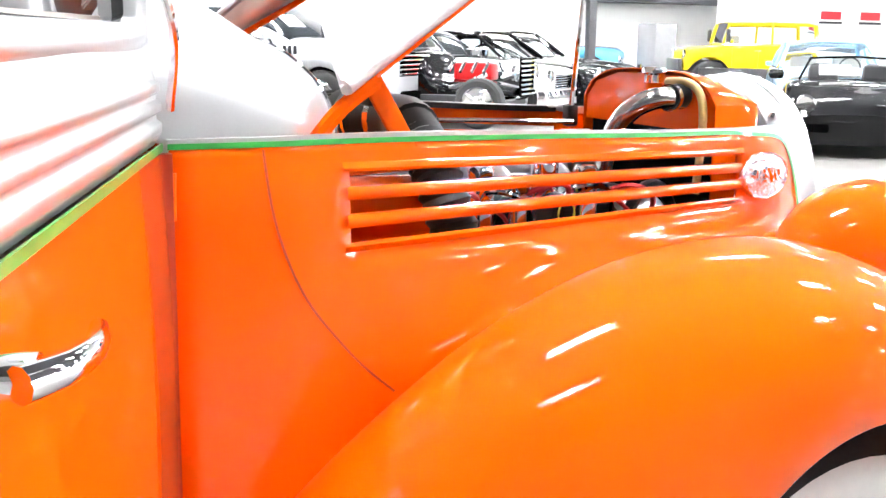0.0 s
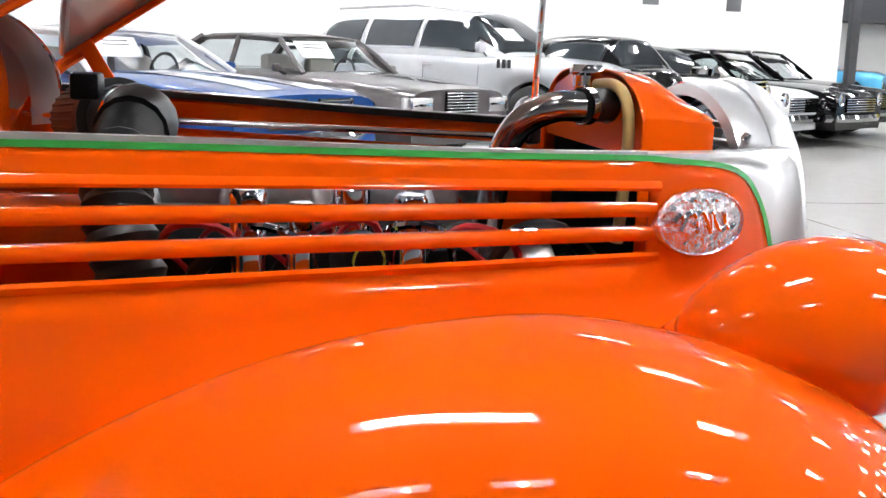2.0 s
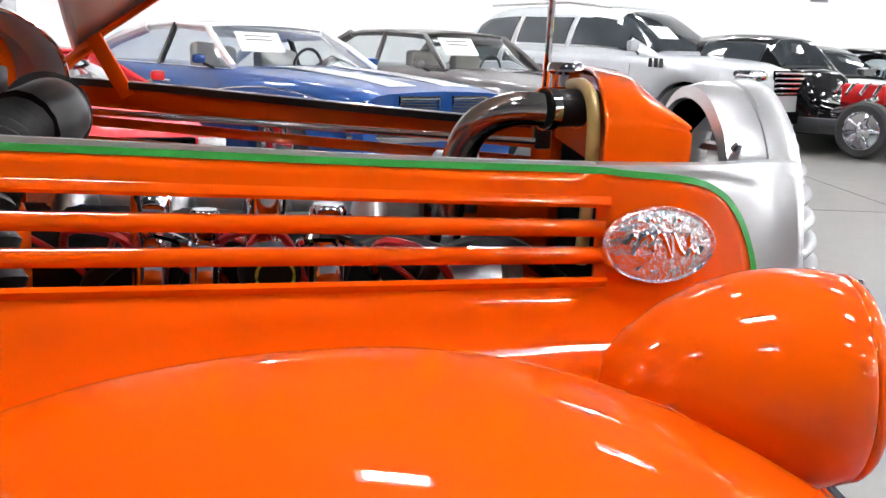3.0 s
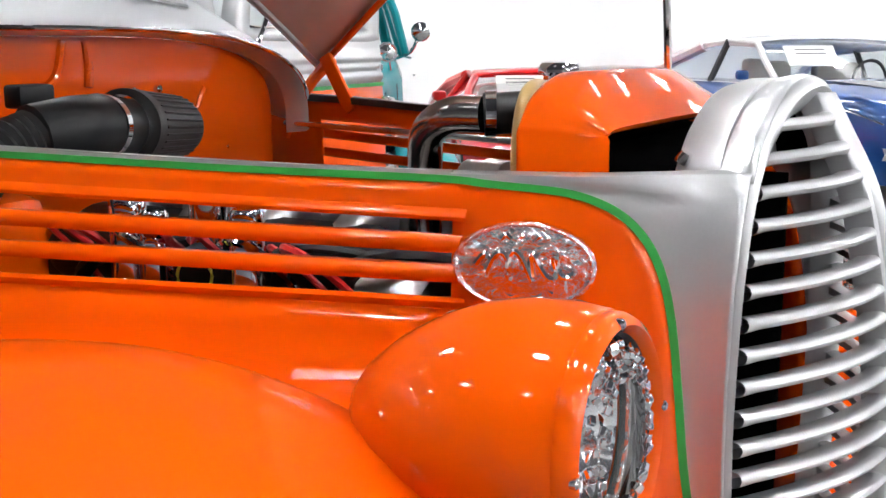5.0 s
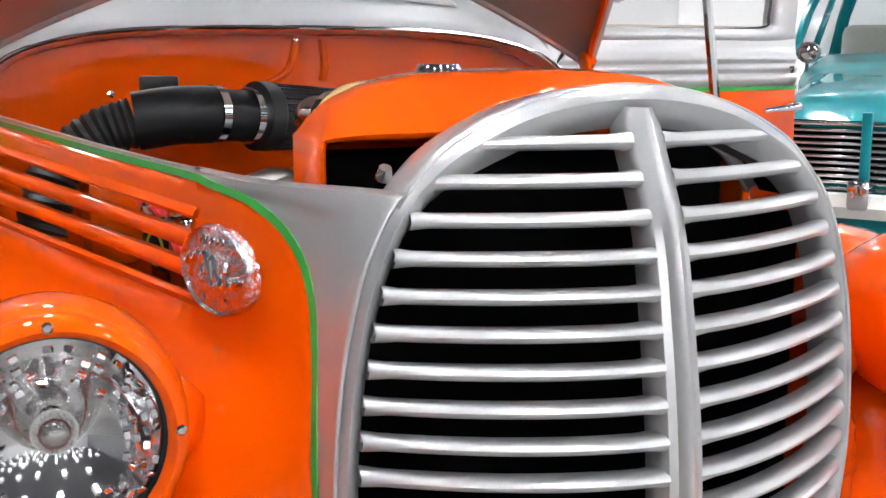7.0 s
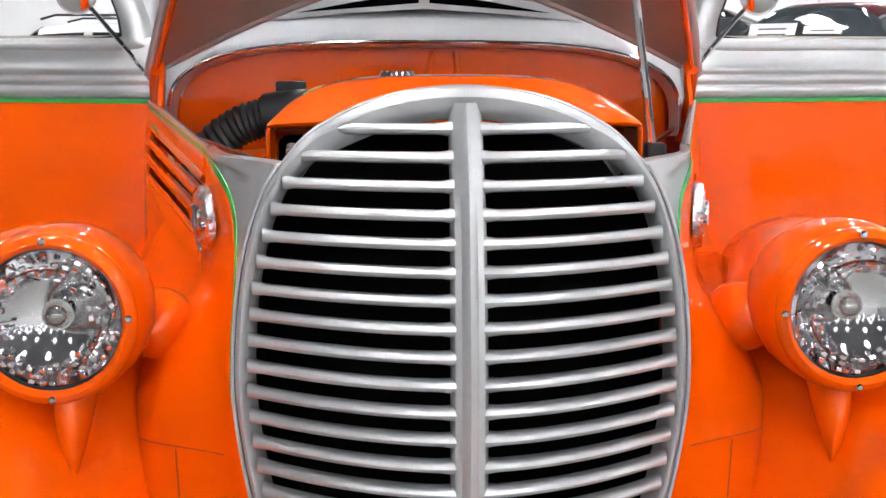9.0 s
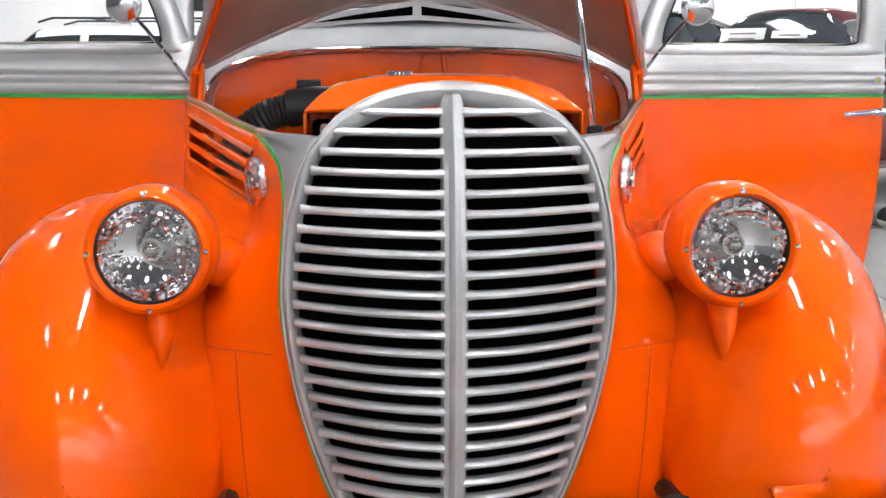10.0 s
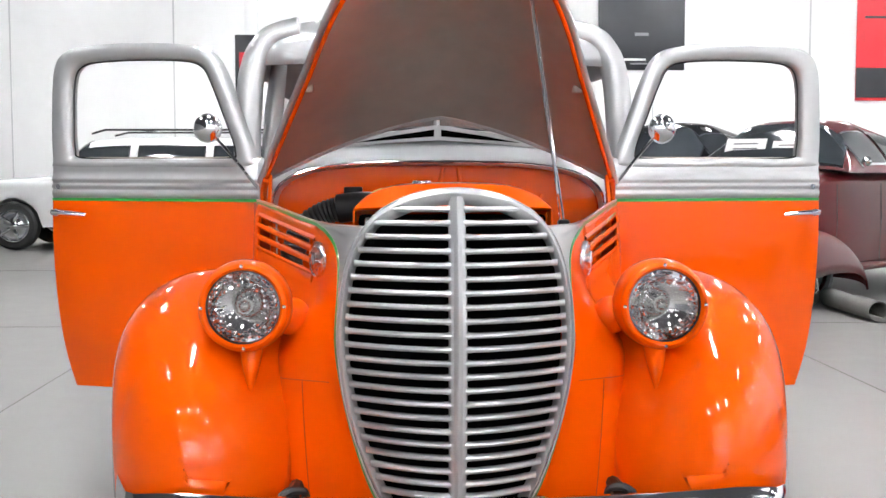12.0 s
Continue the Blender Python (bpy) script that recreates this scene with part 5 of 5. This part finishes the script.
car("saloon_car", "dark grey saloon with a price card in the windscreen", P_GREY, 4.75, 1.80, 0.92, [(0, 0.80), (0.05, 0.84), (0.33, 0.93), (0.7, 0.95), (0.97, 0.90), (1, 0.82)], WID, (0.33, 0.44, 0.72, 0.84, 1.33), (0.17, 0.76, 0.31), (11.77, 0.13), (0, 0), (-0.749, -0.662), extras=x_grey)


def x_suv(t, Y, L, W):
    for s in (-1, 1):
        part("headlight", box((s * 0.76, Y(0.03), 0.96), (0.36, 0.30, 0.15), 0.05, m=None), REFLECTOR, t)
        part("lamp_hood", box((s * 0.77, Y(0.035), 0.985), (0.34, 0.30, 0.10), 0.05), DARKGLASS, t)
        part("fog_light", lathe([(0.02, 0.06), (-0.02, 0.055), (-0.02, 0.0)], Matrix.Translation((s * 0.75, Y(0.005), 0.52)), 16), REFLECTOR, t)
        for k in range(3):
            part("fender_vent", box((s * (W / 2 + 0.002), Y(0.25 + 0.016 * k), 1.07), (0.03, 0.05, 0.12), 0.01), P_DARK, t)
        part("roof_rail", tube([(s * 0.64, Y(0.46), 1.79), (s * 0.66, Y(0.6), 1.85), (s * 0.64, Y(0.88), 1.79)], 0.02, 6), ALLOY, t)
    bars(t, -0.46, 0.46, Y(-0.004), 0.72, 1.04, 5, CHROME)
    part("lower_intake", box((0, Y(-0.004), 0.44), (0.9, 0.05, 0.16), 0.03), DARK, t)
    sheet(t, (-0.34, Y(0.335), 1.47), 0.48, 0.26, -52, 0, 2)


car("large_suv", "pale silver large SUV with chrome grille", P_PEARL, 5.3, 2.03, 1.18, [(0, 0.90), (0.03, 1.02), (0.08, 1.10), (0.28, 1.16), (0.6, 1.18), (0.95, 1.18), (1, 1.08)], [(0, 0.80), (0.04, 0.90), (0.12, 0.97), (0.25, 1.0), (0.7, 1.0), (0.92, 0.96), (1, 0.88)], (0.27, 0.43, 0.86, 0.985, 1.80), (0.185, 0.76, 0.40), (13.05, -2.65), (-1.015, -1.27), (-0.72, -0.69), panes=((0.37, 0.55), (0.57, 0.74), (0.76, 0.90)), roofw=0.76, glass=DARKGLASS, extras=x_suv, rim=CHROME, low=0.30)


def x_red(t, Y, L, W):
    for k in range(5):
        part("side_strake", box((-W / 2 - 0.003, Y(0.62), 0.48 + 0.05 * k), (0.02, 1.1, 0.018), 0.004), P_DARK, t)
    part("nose_grille", box((0, Y(-0.002), 0.46), (1.3, 0.05, 0.12), 0.02), DARK, t)
    for s in (-1, 1):
        part("indicator", box((s * 0.78, Y(0.004), 0.46), (0.22, 0.06, 0.10), 0.02), ALLOY, t)
        part("wiper", tube([(s * 0.1, Y(0.33), 0.83), (s * 0.5, Y(0.36), 0.88)], 0.009, 5), P_DARK, t)
    sheet(t, (-0.35, Y(0.40), 0.95), 0.40, 0.16, -30, 0, 2)
    part("price_card", box((-0.1, Y(0.36), 0.88), (0.4, 0.18, 0.01), m=None), YELLOWP, t, "yellow price card", smooth=False)


TOP_LOW = [(0, 0.50), (0.05, 0.57), (0.2, 0.70), (0.32, 0.77), (0.6, 0.82), (0.9, 0.82), (1, 0.74)]
car("sports_car", "red low sports car with black side strakes", P_RED, 4.45, 1.97, 0.81, TOP_LOW, WID, (0.30, 0.46, 0.62, 0.80, 1.04), (0.20, 0.77, 0.32), (7.61, 3.87), (0, 0), (-0.813, -0.583), extras=x_red, rim=ALLOY, low=0.14)


def vintage_fenders(t, mat, W, Y, uf, ur, wr, front=0.62, wide=0.22):
    for s in (-1, 1):
        for u, k in ((uf, 1.0), (ur, 0.95)):
            rows = []
            for i in range(25):
                f = i / 24
                a = math.pi * (f * 1.02 - 0.02)
                y = Y(u) - 0.62 * k * math.cos(a) + 0.12 * (f**2)
                z = wr * 0.55 + (wr * 1.55) * k * max(0.02, math.sin(a)) ** 0.75
                rows.append([(s * (W / 2 - 0.30 + wide * 2 * math.sin(b * math.pi / 2) ** 0.9), y, z - 0.40 * k * (1 - math.cos(b * math.pi / 2)) ** 1.4 * (0.25 + 0.75 * math.sin(a))) for b in [q / 10 for q in range(11)]])
            part("inner_arch", box((s * (W / 2 - 0.16), Y(u) + 0.03, wr * 1.0), (0.24, 0.86 * k, wr * 1.3), 0.08), P_DARK, t)
            solid(part("fender", grid(rows), mat, t, angle=70), 0.02, 0)


def x_maroon(t, Y, L, W):
    vintage_fenders(t, P_MAROON, W, Y, 0.20, 0.78, 0.34)
    for s in (-1, 1):
        lamp(t, s * 0.62, Y(0.06), 0.82, 0.09)
        part("running_board", box((s * (W / 2 - 0.02), 0.1, 0.32), (0.26, 1.9, 0.05), 0.02), P_MAROON, t)
        part("door_mirror", lathe([(0, 0.05), (-0.02, 0.04), (-0.03, 0)], Matrix.Translation((s * 0.98, Y(0.39), 1.33)), 14), CHROME, t)
    bars(t, -0.22, 0.22, Y(0.0), 0.5, 0.95, 9)
    sheet(t, (-0.30, Y(0.382), 1.44), 0.46, 0.28, -24, 0, 3)
    sheet(t, (0.18, Y(0.382), 1.43), 0.36, 0.24, -24, 0, 3)


TOP_OLD = [(0, 0.86), (0.04, 1.0), (0.15, 1.12), (0.36, 1.24), (0.5, 1.24), (0.75, 1.24), (0.9, 1.12), (0.97, 0.86), (1, 0.6)]
WID_OLD = [(0, 0.34), (0.05, 0.42), (0.2, 0.56), (0.36, 0.80), (0.5, 0.86), (0.75, 0.84), (0.92, 0.66), (1, 0.45)]
car("vintage_sedan", "maroon vintage sedan with rounded fenders and price cards", P_MAROON, 4.8, 1.92, 1.26, TOP_OLD, WID_OLD, (0.35, 0.45, 0.64, 0.96, 1.77), (0.20, 0.78, 0.34), (4.06, 9.10), (0, 0), (-0.728, -0.685), roofw=0.62, panes=((0.43, 0.55), (0.57, 0.70)), extras=x_maroon, rim=CHROME, mirrors=False, glass=DARKGLASS)


def x_oldblack(t, Y, L, W):
    vintage_fenders(t, P_BLACK, W, Y, 0.20, 0.78, 0.34)
    for s in (-1, 1):
        lamp(t, s * 0.62, Y(0.06), 0.82, 0.09)
    bars(t, -0.22, 0.22, Y(0.0), 0.5, 0.95, 9)


car("vintage_sedan", "black vintage sedan with a tall rounded roof", P_BLACK, 4.7, 1.88, 1.28, TOP_OLD, WID_OLD, (0.35, 0.45, 0.62, 0.95, 1.84), (0.20, 0.78, 0.34), (3.35, 11.6), (0, 0), (-0.741, -0.671), roofw=0.62, panes=((0.43, 0.55), (0.57, 0.70)), extras=x_oldblack, mirrors=False, glass=DARKGLASS)


def x_teal(t, Y, L, W):
    vintage_fenders(t, P_TEAL, W, Y, 0.17, 0.80, 0.36)
    part("grille_plate", box((0, Y(0.005), 0.70), (0.92, 0.06, 0.36), 0.05), DARK, t)
    for k in range(11):
        part("grille_bar", box((0, Y(-0.002), 0.535 + 0.033 * k), (0.96 - 0.02 * abs(k - 5), 0.04, 0.02), 0.008), CHROME, t)
    part("grille_centre", box((0, Y(-0.008), 0.73), (0.05, 0.04, 0.40), 0.01), P_TEAL, t)
    part("bumper_guard", box((0, Y(-0.03), 0.52), (0.12, 0.08, 0.16), 0.03), CHROME, t)
    bumper(t, W, Y(-0.03), 0.46, 0.13, WHITEWALL)
    for s in (-1, 1):
        lamp(t, s * 0.68, Y(0.03), 0.82, 0.10)
        lamp(t, s * 0.66, Y(0.30), 1.22, 0.06, "spot_lamp")
        lamp(t, s * 0.52, Y(-0.02), 0.60, 0.07, "fog_light")
        part("lamp_stem", tube([(s * 0.68, Y(0.31), 1.10), (s * 0.66, Y(0.30), 1.22)], 0.012, 6), CHROME, t)
        part("hood_trim", tube([(s * 0.42, Y(0.03), 0.94), (s * 0.56, Y(0.33), 1.06)], 0.010, 6), CHROME, t)
        part("door_mirror", lathe([(0, 0.07), (-0.02, 0.06), (-0.03, 0)], Matrix.Translation((s * 0.92, Y(0.36), 1.36)), 14), CHROME, t)
        part("mirror_arm", tube(curve_points([(s * 0.74, Y(0.40), 1.17), (s * 0.85, Y(0.37), 1.22), (s * 0.92, Y(0.36), 1.36)], 8), 0.012, 6), CHROME, t)


car("vintage_truck", "teal vintage truck with a chrome bar grille", P_TEAL, 4.9, 1.85, 1.20, [(0, 0.84), (0.03, 0.95), (0.08, 1.01), (0.3, 1.10), (0.34, 1.14), (0.56, 1.20), (0.57, 0.9), (0.98, 0.9), (1, 0.88)], [(0, 0.50), (0.05, 0.55), (0.3, 0.74), (0.36, 0.86), (0.56, 0.88), (0.6, 0.82), (1, 0.82)], (0.34, 0.38, 0.54, 0.57, 1.78), (0.17, 0.80, 0.36), (5.55, 5.10), (0, 0), (-0.80, -0.60), roofw=0.70, extras=x_teal, mirrors=False)


def x_rod(t, Y, L, W):
    part("engine", box((0, Y(0.16), 0.78), (0.34, 0.6, 0.26), 0.05), P_RED, t)
    for s in (-1, 1):
        lamp(t, s * 0.45, Y(-0.01), 0.78, 0.10)
        part("exhaust_header", tube([(s * 0.3, Y(0.10), 0.75), (s * 0.5, Y(0.16), 0.6), (s * 0.55, Y(0.35), 0.4)], 0.04, 8), CHROME, t)
        for k in range(4):
            part("pipe", tube([(s * 0.25, Y(0.10 + 0.04 * k), 0.9), (s * 0.42, Y(0.10 + 0.04 * k), 0.78)], 0.025, 8), CHROME, t)
    bars(t, -0.3, 0.3, Y(-0.02), 0.45, 0.98, 8)
    part("front_axle", tube([(-0.8, Y(0.04), 0.40), (0.8, Y(0.04), 0.40)], 0.04, 8), CHROME, t)
    part("air_cleaner", lathe([(0, 0), (0, 0.16), (0.08, 0.17), (0.10, 0.1)], Matrix.Translation((0, Y(0.16), 1.02)) @ pose(0, 0, 0, 90, 0, 0), 20), CHROME, t)


car("hot_rod", "black hot rod with chrome front and red engine", P_BLACK, 4.5, 1.85, 1.06, [(0, 0.55), (0.1, 0.62), (0.26, 0.70), (0.3, 1.02), (0.5, 1.05), (0.8, 1.0), (1, 0.75)], [(0, 0.4), (0.2, 0.6), (0.36, 0.84), (0.8, 0.9), (1, 0.7)], (0.34, 0.40, 0.66, 0.86, 1.50), (0.08, 0.8, 0.36), (12.3, -5.3), (-0.5, -1.9), (-0.72, -0.69), roofw=0.70, panes=((0.42, 0.62),), glass=DARKGLASS, mirrors=False, extras=x_rod, rim=CHROME)
P_PLAIN = [(0, 0.72), (0.05, 0.80), (0.3, 0.90), (0.6, 0.94), (0.95, 0.92), (1, 0.8)]


def x_plain(t, Y, L, W):
    for s in (-1, 1):
        lamp(t, s * 0.70, Y(0.0), 0.70, 0.09)
    bars(t, -0.52, 0.52, Y(-0.004), 0.50, 0.72, 6)
    bumper(t, W, Y(-0.02), 0.42, 0.12)


car("classic_convertible", "white classic car with a black soft top", P_WHITE, 5.0, 1.9, 0.94, P_PLAIN, WID, (0.36, 0.46, 0.66, 0.78, 1.40), (0.18, 0.78, 0.33), (13.6, -7.0), (0, -2.2), (-0.76, -0.65), roof=P_BLACK, glass=DARKGLASS, panes=((0.44, 0.66),), extras=x_plain)
car("coupe", "glossy black coupe in the parked row", P_BLACK, 4.9, 1.85, 0.92, P_PLAIN, WID, (0.34, 0.46, 0.68, 0.86, 1.36), (0.18, 0.78, 0.33), (14.2, -8.3), (0, -2.2), (-0.80, -0.60), extras=x_plain, rim=CHROME)
car("coupe", "black coupe parked beside a white car", P_BLACK, 4.8, 1.85, 0.92, P_PLAIN, WID, (0.34, 0.46, 0.68, 0.86, 1.38), (0.18, 0.78, 0.33), (16.0, -9.8), (0, -2.2), (-0.80, -0.60), extras=x_plain, rim=CHROME)


def x_pickup(t, Y, L, W):
    x_plain(t, Y, L, W)
    part("hood_panel", grid([[(x, Y(u), 1.0 + 0.03 * u + 0.035) for x in (-0.75, 0.0, 0.75)] for u in (0.02, 0.1, 0.2, 0.3)]), P_WHITE, t)
    part("stripe", box((0, Y(0.20), 1.055), (1.3, 0.5, 0.01), 0.003), ORANGE, t)


car("off_road_wagon", "light blue and white off-road wagon", P_SKY, 4.4, 1.8, 1.06, [(0, 0.90), (0.04, 0.99), (0.3, 1.04), (0.9, 1.06), (1, 1.0)], WID, (0.31, 0.38, 0.90, 0.96, 1.72), (0.18, 0.76, 0.38), (25.6, -15.8), (0, -2.0), (-0.62, -0.78), roof=P_SKY, extras=x_pickup)


def x_roadster(t, Y, L, W):
    for s in (-1, 1):
        m = Matrix.Translation((s * 0.62, Y(0.055), 0.60)) @ pose(0, 0, 0, 30, 0, s * 15)
        part("headlight", lathe([(0.02, 0.13), (-0.015, 0.12), (-0.03, 0.08), (-0.035, 0)], m @ Matrix.Diagonal((1, 1, 1.3, 1)), 20), REFLECTOR, t)
        part("seat", box((s * 0.36, Y(0.58), 0.88), (0.42, 0.16, 0.42), 0.08), P_DARK, t)
        part("screen_pillar", tube([(s * 0.70, Y(0.36), 0.90), (s * 0.56, Y(0.46), 1.17)], 0.02, 6), P_BLACK, t)
        part("side_intake", box((s * 0.55, Y(0.0), 0.36), (0.4, 0.06, 0.10), 0.02), DARK, t)
        part("wing_mirror", box((s * 1.0, Y(0.42), 0.95), (0.2, 0.1, 0.13), 0.04), P_BLACK, t)
    part("screen_rail", tube([(-0.56, Y(0.46), 1.17), (0, Y(0.455), 1.195), (0.56, Y(0.46), 1.17)], 0.018, 6), P_BLACK, t)
    sheet(t, (-0.25, Y(0.40), 1.02), 0.40, 0.20, -50, 0, 2)


car("roadster", "black open roadster with a dark interior", P_BLACK, 4.3, 1.78, 0.88, [(0, 0.50), (0.05, 0.62), (0.2, 0.76), (0.35, 0.86), (0.6, 0.88), (0.9, 0.84), (1, 0.66)], WID, None, (0.20, 0.74, 0.33), (8.9, -8.75), (0, 0), (-0.764, 0.645), size=0.92, extras=x_roadster, low=0.15)
car("coupe", "pale blue muscle coupe behind the black roadster", P_PALE, 4.9, 1.88, 0.94, P_PLAIN, WID, (0.34, 0.46, 0.68, 0.86, 1.38), (0.18, 0.78, 0.33), (12.45, -11.55), (0, 0), (-0.80, 0.60), size=0.92, extras=x_plain)


def x_military(t, Y, L, W):
    bars(t, -0.6, 0.6, Y(-0.005), 0.95, 1.18, 7, P_YELLOW, vertical=True)
    part("front_rack", box((0, Y(-0.03), 0.85), (1.9, 0.12, 0.35), 0.04), P_DARK, t)
    for s in (-1, 1):
        lamp(t, s * 0.85, Y(0.0), 1.14, 0.10)
        part("wing_mirror", box((s * 1.25, Y(0.30), 1.60), (0.2, 0.08, 0.32), 0.03), P_DARK, t)
        part("sill", box((s * 1.0, 0, 0.65), (0.3, 2.6, 0.32), 0.03), P_DARK, t)


car("military_truck", "bright yellow slab-sided military style truck", P_YELLOW, 3.3, 2.0, 1.40, [(0, 1.18), (0.03, 1.26), (0.26, 1.36), (0.3, 1.40), (0.96, 1.40), (1, 1.38)], [(0, 0.94), (0.1, 1), (0.9, 1), (1, 0.98)], (0.29, 0.33, 0.97, 0.985, 1.92), (0.19, 0.80, 0.50), (18.0, -14.3), (0, 0), (0.447, 0.894), size=0.86, roofw=0.80, low=0.75, crown=0.03, extras=x_military, rim=WHITEWALL)


def x_van(t, Y, L, W):
    x_plain(t, Y, L, W)
    for s in (-1, 1):
        part("roof_rail", tube([(s * 0.62, Y(0.36), 1.81), (s * 0.66, Y(0.4), 1.87), (s * 0.66, Y(0.92), 1.87), (s * 0.62, Y(0.96), 1.81)], 0.018, 6), P_DARK, t)
    for u in (0.5, 0.66, 0.8):
        part("cross_bar", tube([(-0.66, Y(u), 1.865), (0.66, Y(u), 1.865)], 0.015, 6), P_DARK, t)


car("estate_wagon", "white large estate wagon with a roof rack", P_WHITE, 5.6, 2.0, 1.18, [(0, 0.92), (0.03, 1.04), (0.25, 1.12), (0.6, 1.18), (0.96, 1.18), (1, 1.0)], WID, (0.25, 0.36, 0.94, 0.985, 1.76), (0.155, 0.79, 0.38), (-6.1, 14.9), (0.98, -1.93), (-1.0, 0.03), roofw=0.84, panes=((0.34, 0.47), (0.50, 0.68), (0.71, 0.92)), glass=DARKGLASS, extras=x_van, rim=CHROME, low=0.36)

# ---- wall banners, posts and floor things ----
REDP = material("red_print", (0.55, 0.02, 0.03), 0.5, grain=0.25, scale=2)
BLACKP = material("black_print", (0.015, 0.016, 0.02), 0.35, grain=0.4, scale=2)
POSTM = material("dark_steel_post", (0.05, 0.05, 0.055), 0.5, grain=0.1, scale=10)
BOXM = material("grey_cabinet", (0.20, 0.20, 0.21), 0.5, grain=0.1, scale=6)
CARPET = material("grey_carpet", (0.14, 0.135, 0.125), 0.95, grain=0.15, scale=90, bump=0.003)


def banner(name, label, c, w, h, rz, mat, marks):
    m = Matrix.Translation(c) @ pose(0, 0, 0, 0, 0, rz)
    b = tagged(part(name, box((0, 0, 0), (w, 0.03, h), 0.004, m=m), mat), label, "banner")
    for x, z, ww, hh, mm in marks:
        part("print_mark", box((x * w, -0.018, z * h), (ww * w, 0.006, hh * h), 0.002, m=m), mm, b, smooth=False)
    return b


banner("wall_banner", "black wall banner with pale marks", (4.75, Y1 - 0.02, 4.3), 1.75, 2.1, 0, BLACKP, ((0.0, -0.16, 0.16, 0.03, BOXM), (-0.1, -0.40, 0.3, 0.02, PAPER), (0.12, -0.44, 0.5, 0.015, BOXM)))
banner("wall_banner", "red and black wall banner", (9.95, Y1 - 0.02, 3.85), 1.6, 2.4, 0, REDP, ((0.0, -0.35, 1.0, 0.25, BLACKP), (0.0, 0.2, 0.8, 0.02, BLACKP)))
banner("hanging_banner", "narrow red and black hanging banner", (-2.85, 17.5, 2.85), 0.36, 1.55, 0, BLACKP, ((0.05, 0.15, 0.7, 0.30, REDP), (0.0, -0.15, 0.4, 0.04, PAPER), (0.0, -0.25, 0.4, 0.03, PAPER)))
for k, (px, py) in enumerate(((17.9, -6.0), (19.2, -8.1))):
    tagged(part("hanging_banner", box((px - 1.2, py, 4.3), (0.04, 0.28, 4.4), 0.004), BOXM), "narrow dark grey hanging banner", "banner")
for px, py in ((-2.75, 17.64), (24.3, -14.2)):
    tagged(part("steel_post", box((px, py, ZC / 2), (0.22, 0.22, ZC), 0.01), WALL if px < 0 else POSTM), "square steel post carrying the roof", "post")
tagged(part("steel_cabinet", box((24.7, -16.6, 0.85), (0.9, 0.7, 1.7), 0.02), BOXM), "grey steel cabinet against the far wall", "cabinet")
for k, (py, mm) in enumerate(((-26.6, REDP), (-28.4, REDP))):
    banner("poster", "small red and white poster", (28.83, py, 2.1), 1.3, 0.7, -90, PAPER, ((0.0, 0.1, 0.7, 0.4, REDP), (0.0, -0.25, 0.8, 0.12, BLACKP)))

# carpet roll on the floor beside the maroon sedan
rows = [[(4.45 - 0.05 * i, y, 0.006) for y in (6.40, 6.9, 7.45)] for i in range(14)] + [[(3.80 - 0.10 * math.sin(a) * (1 - 0.06 * a), y, 0.094 - 0.088 * math.cos(a) * (1 - 0.06 * a)) for y in (6.40, 6.9, 7.45)] for a in [0.2 * q for q in range(1, 30)]]
cr = part("carpet_roll", grid(rows), CARPET)
solid(cr, 0.008, 1)
tagged(cr, "half rolled grey carpet runner on the floor", "carpet")
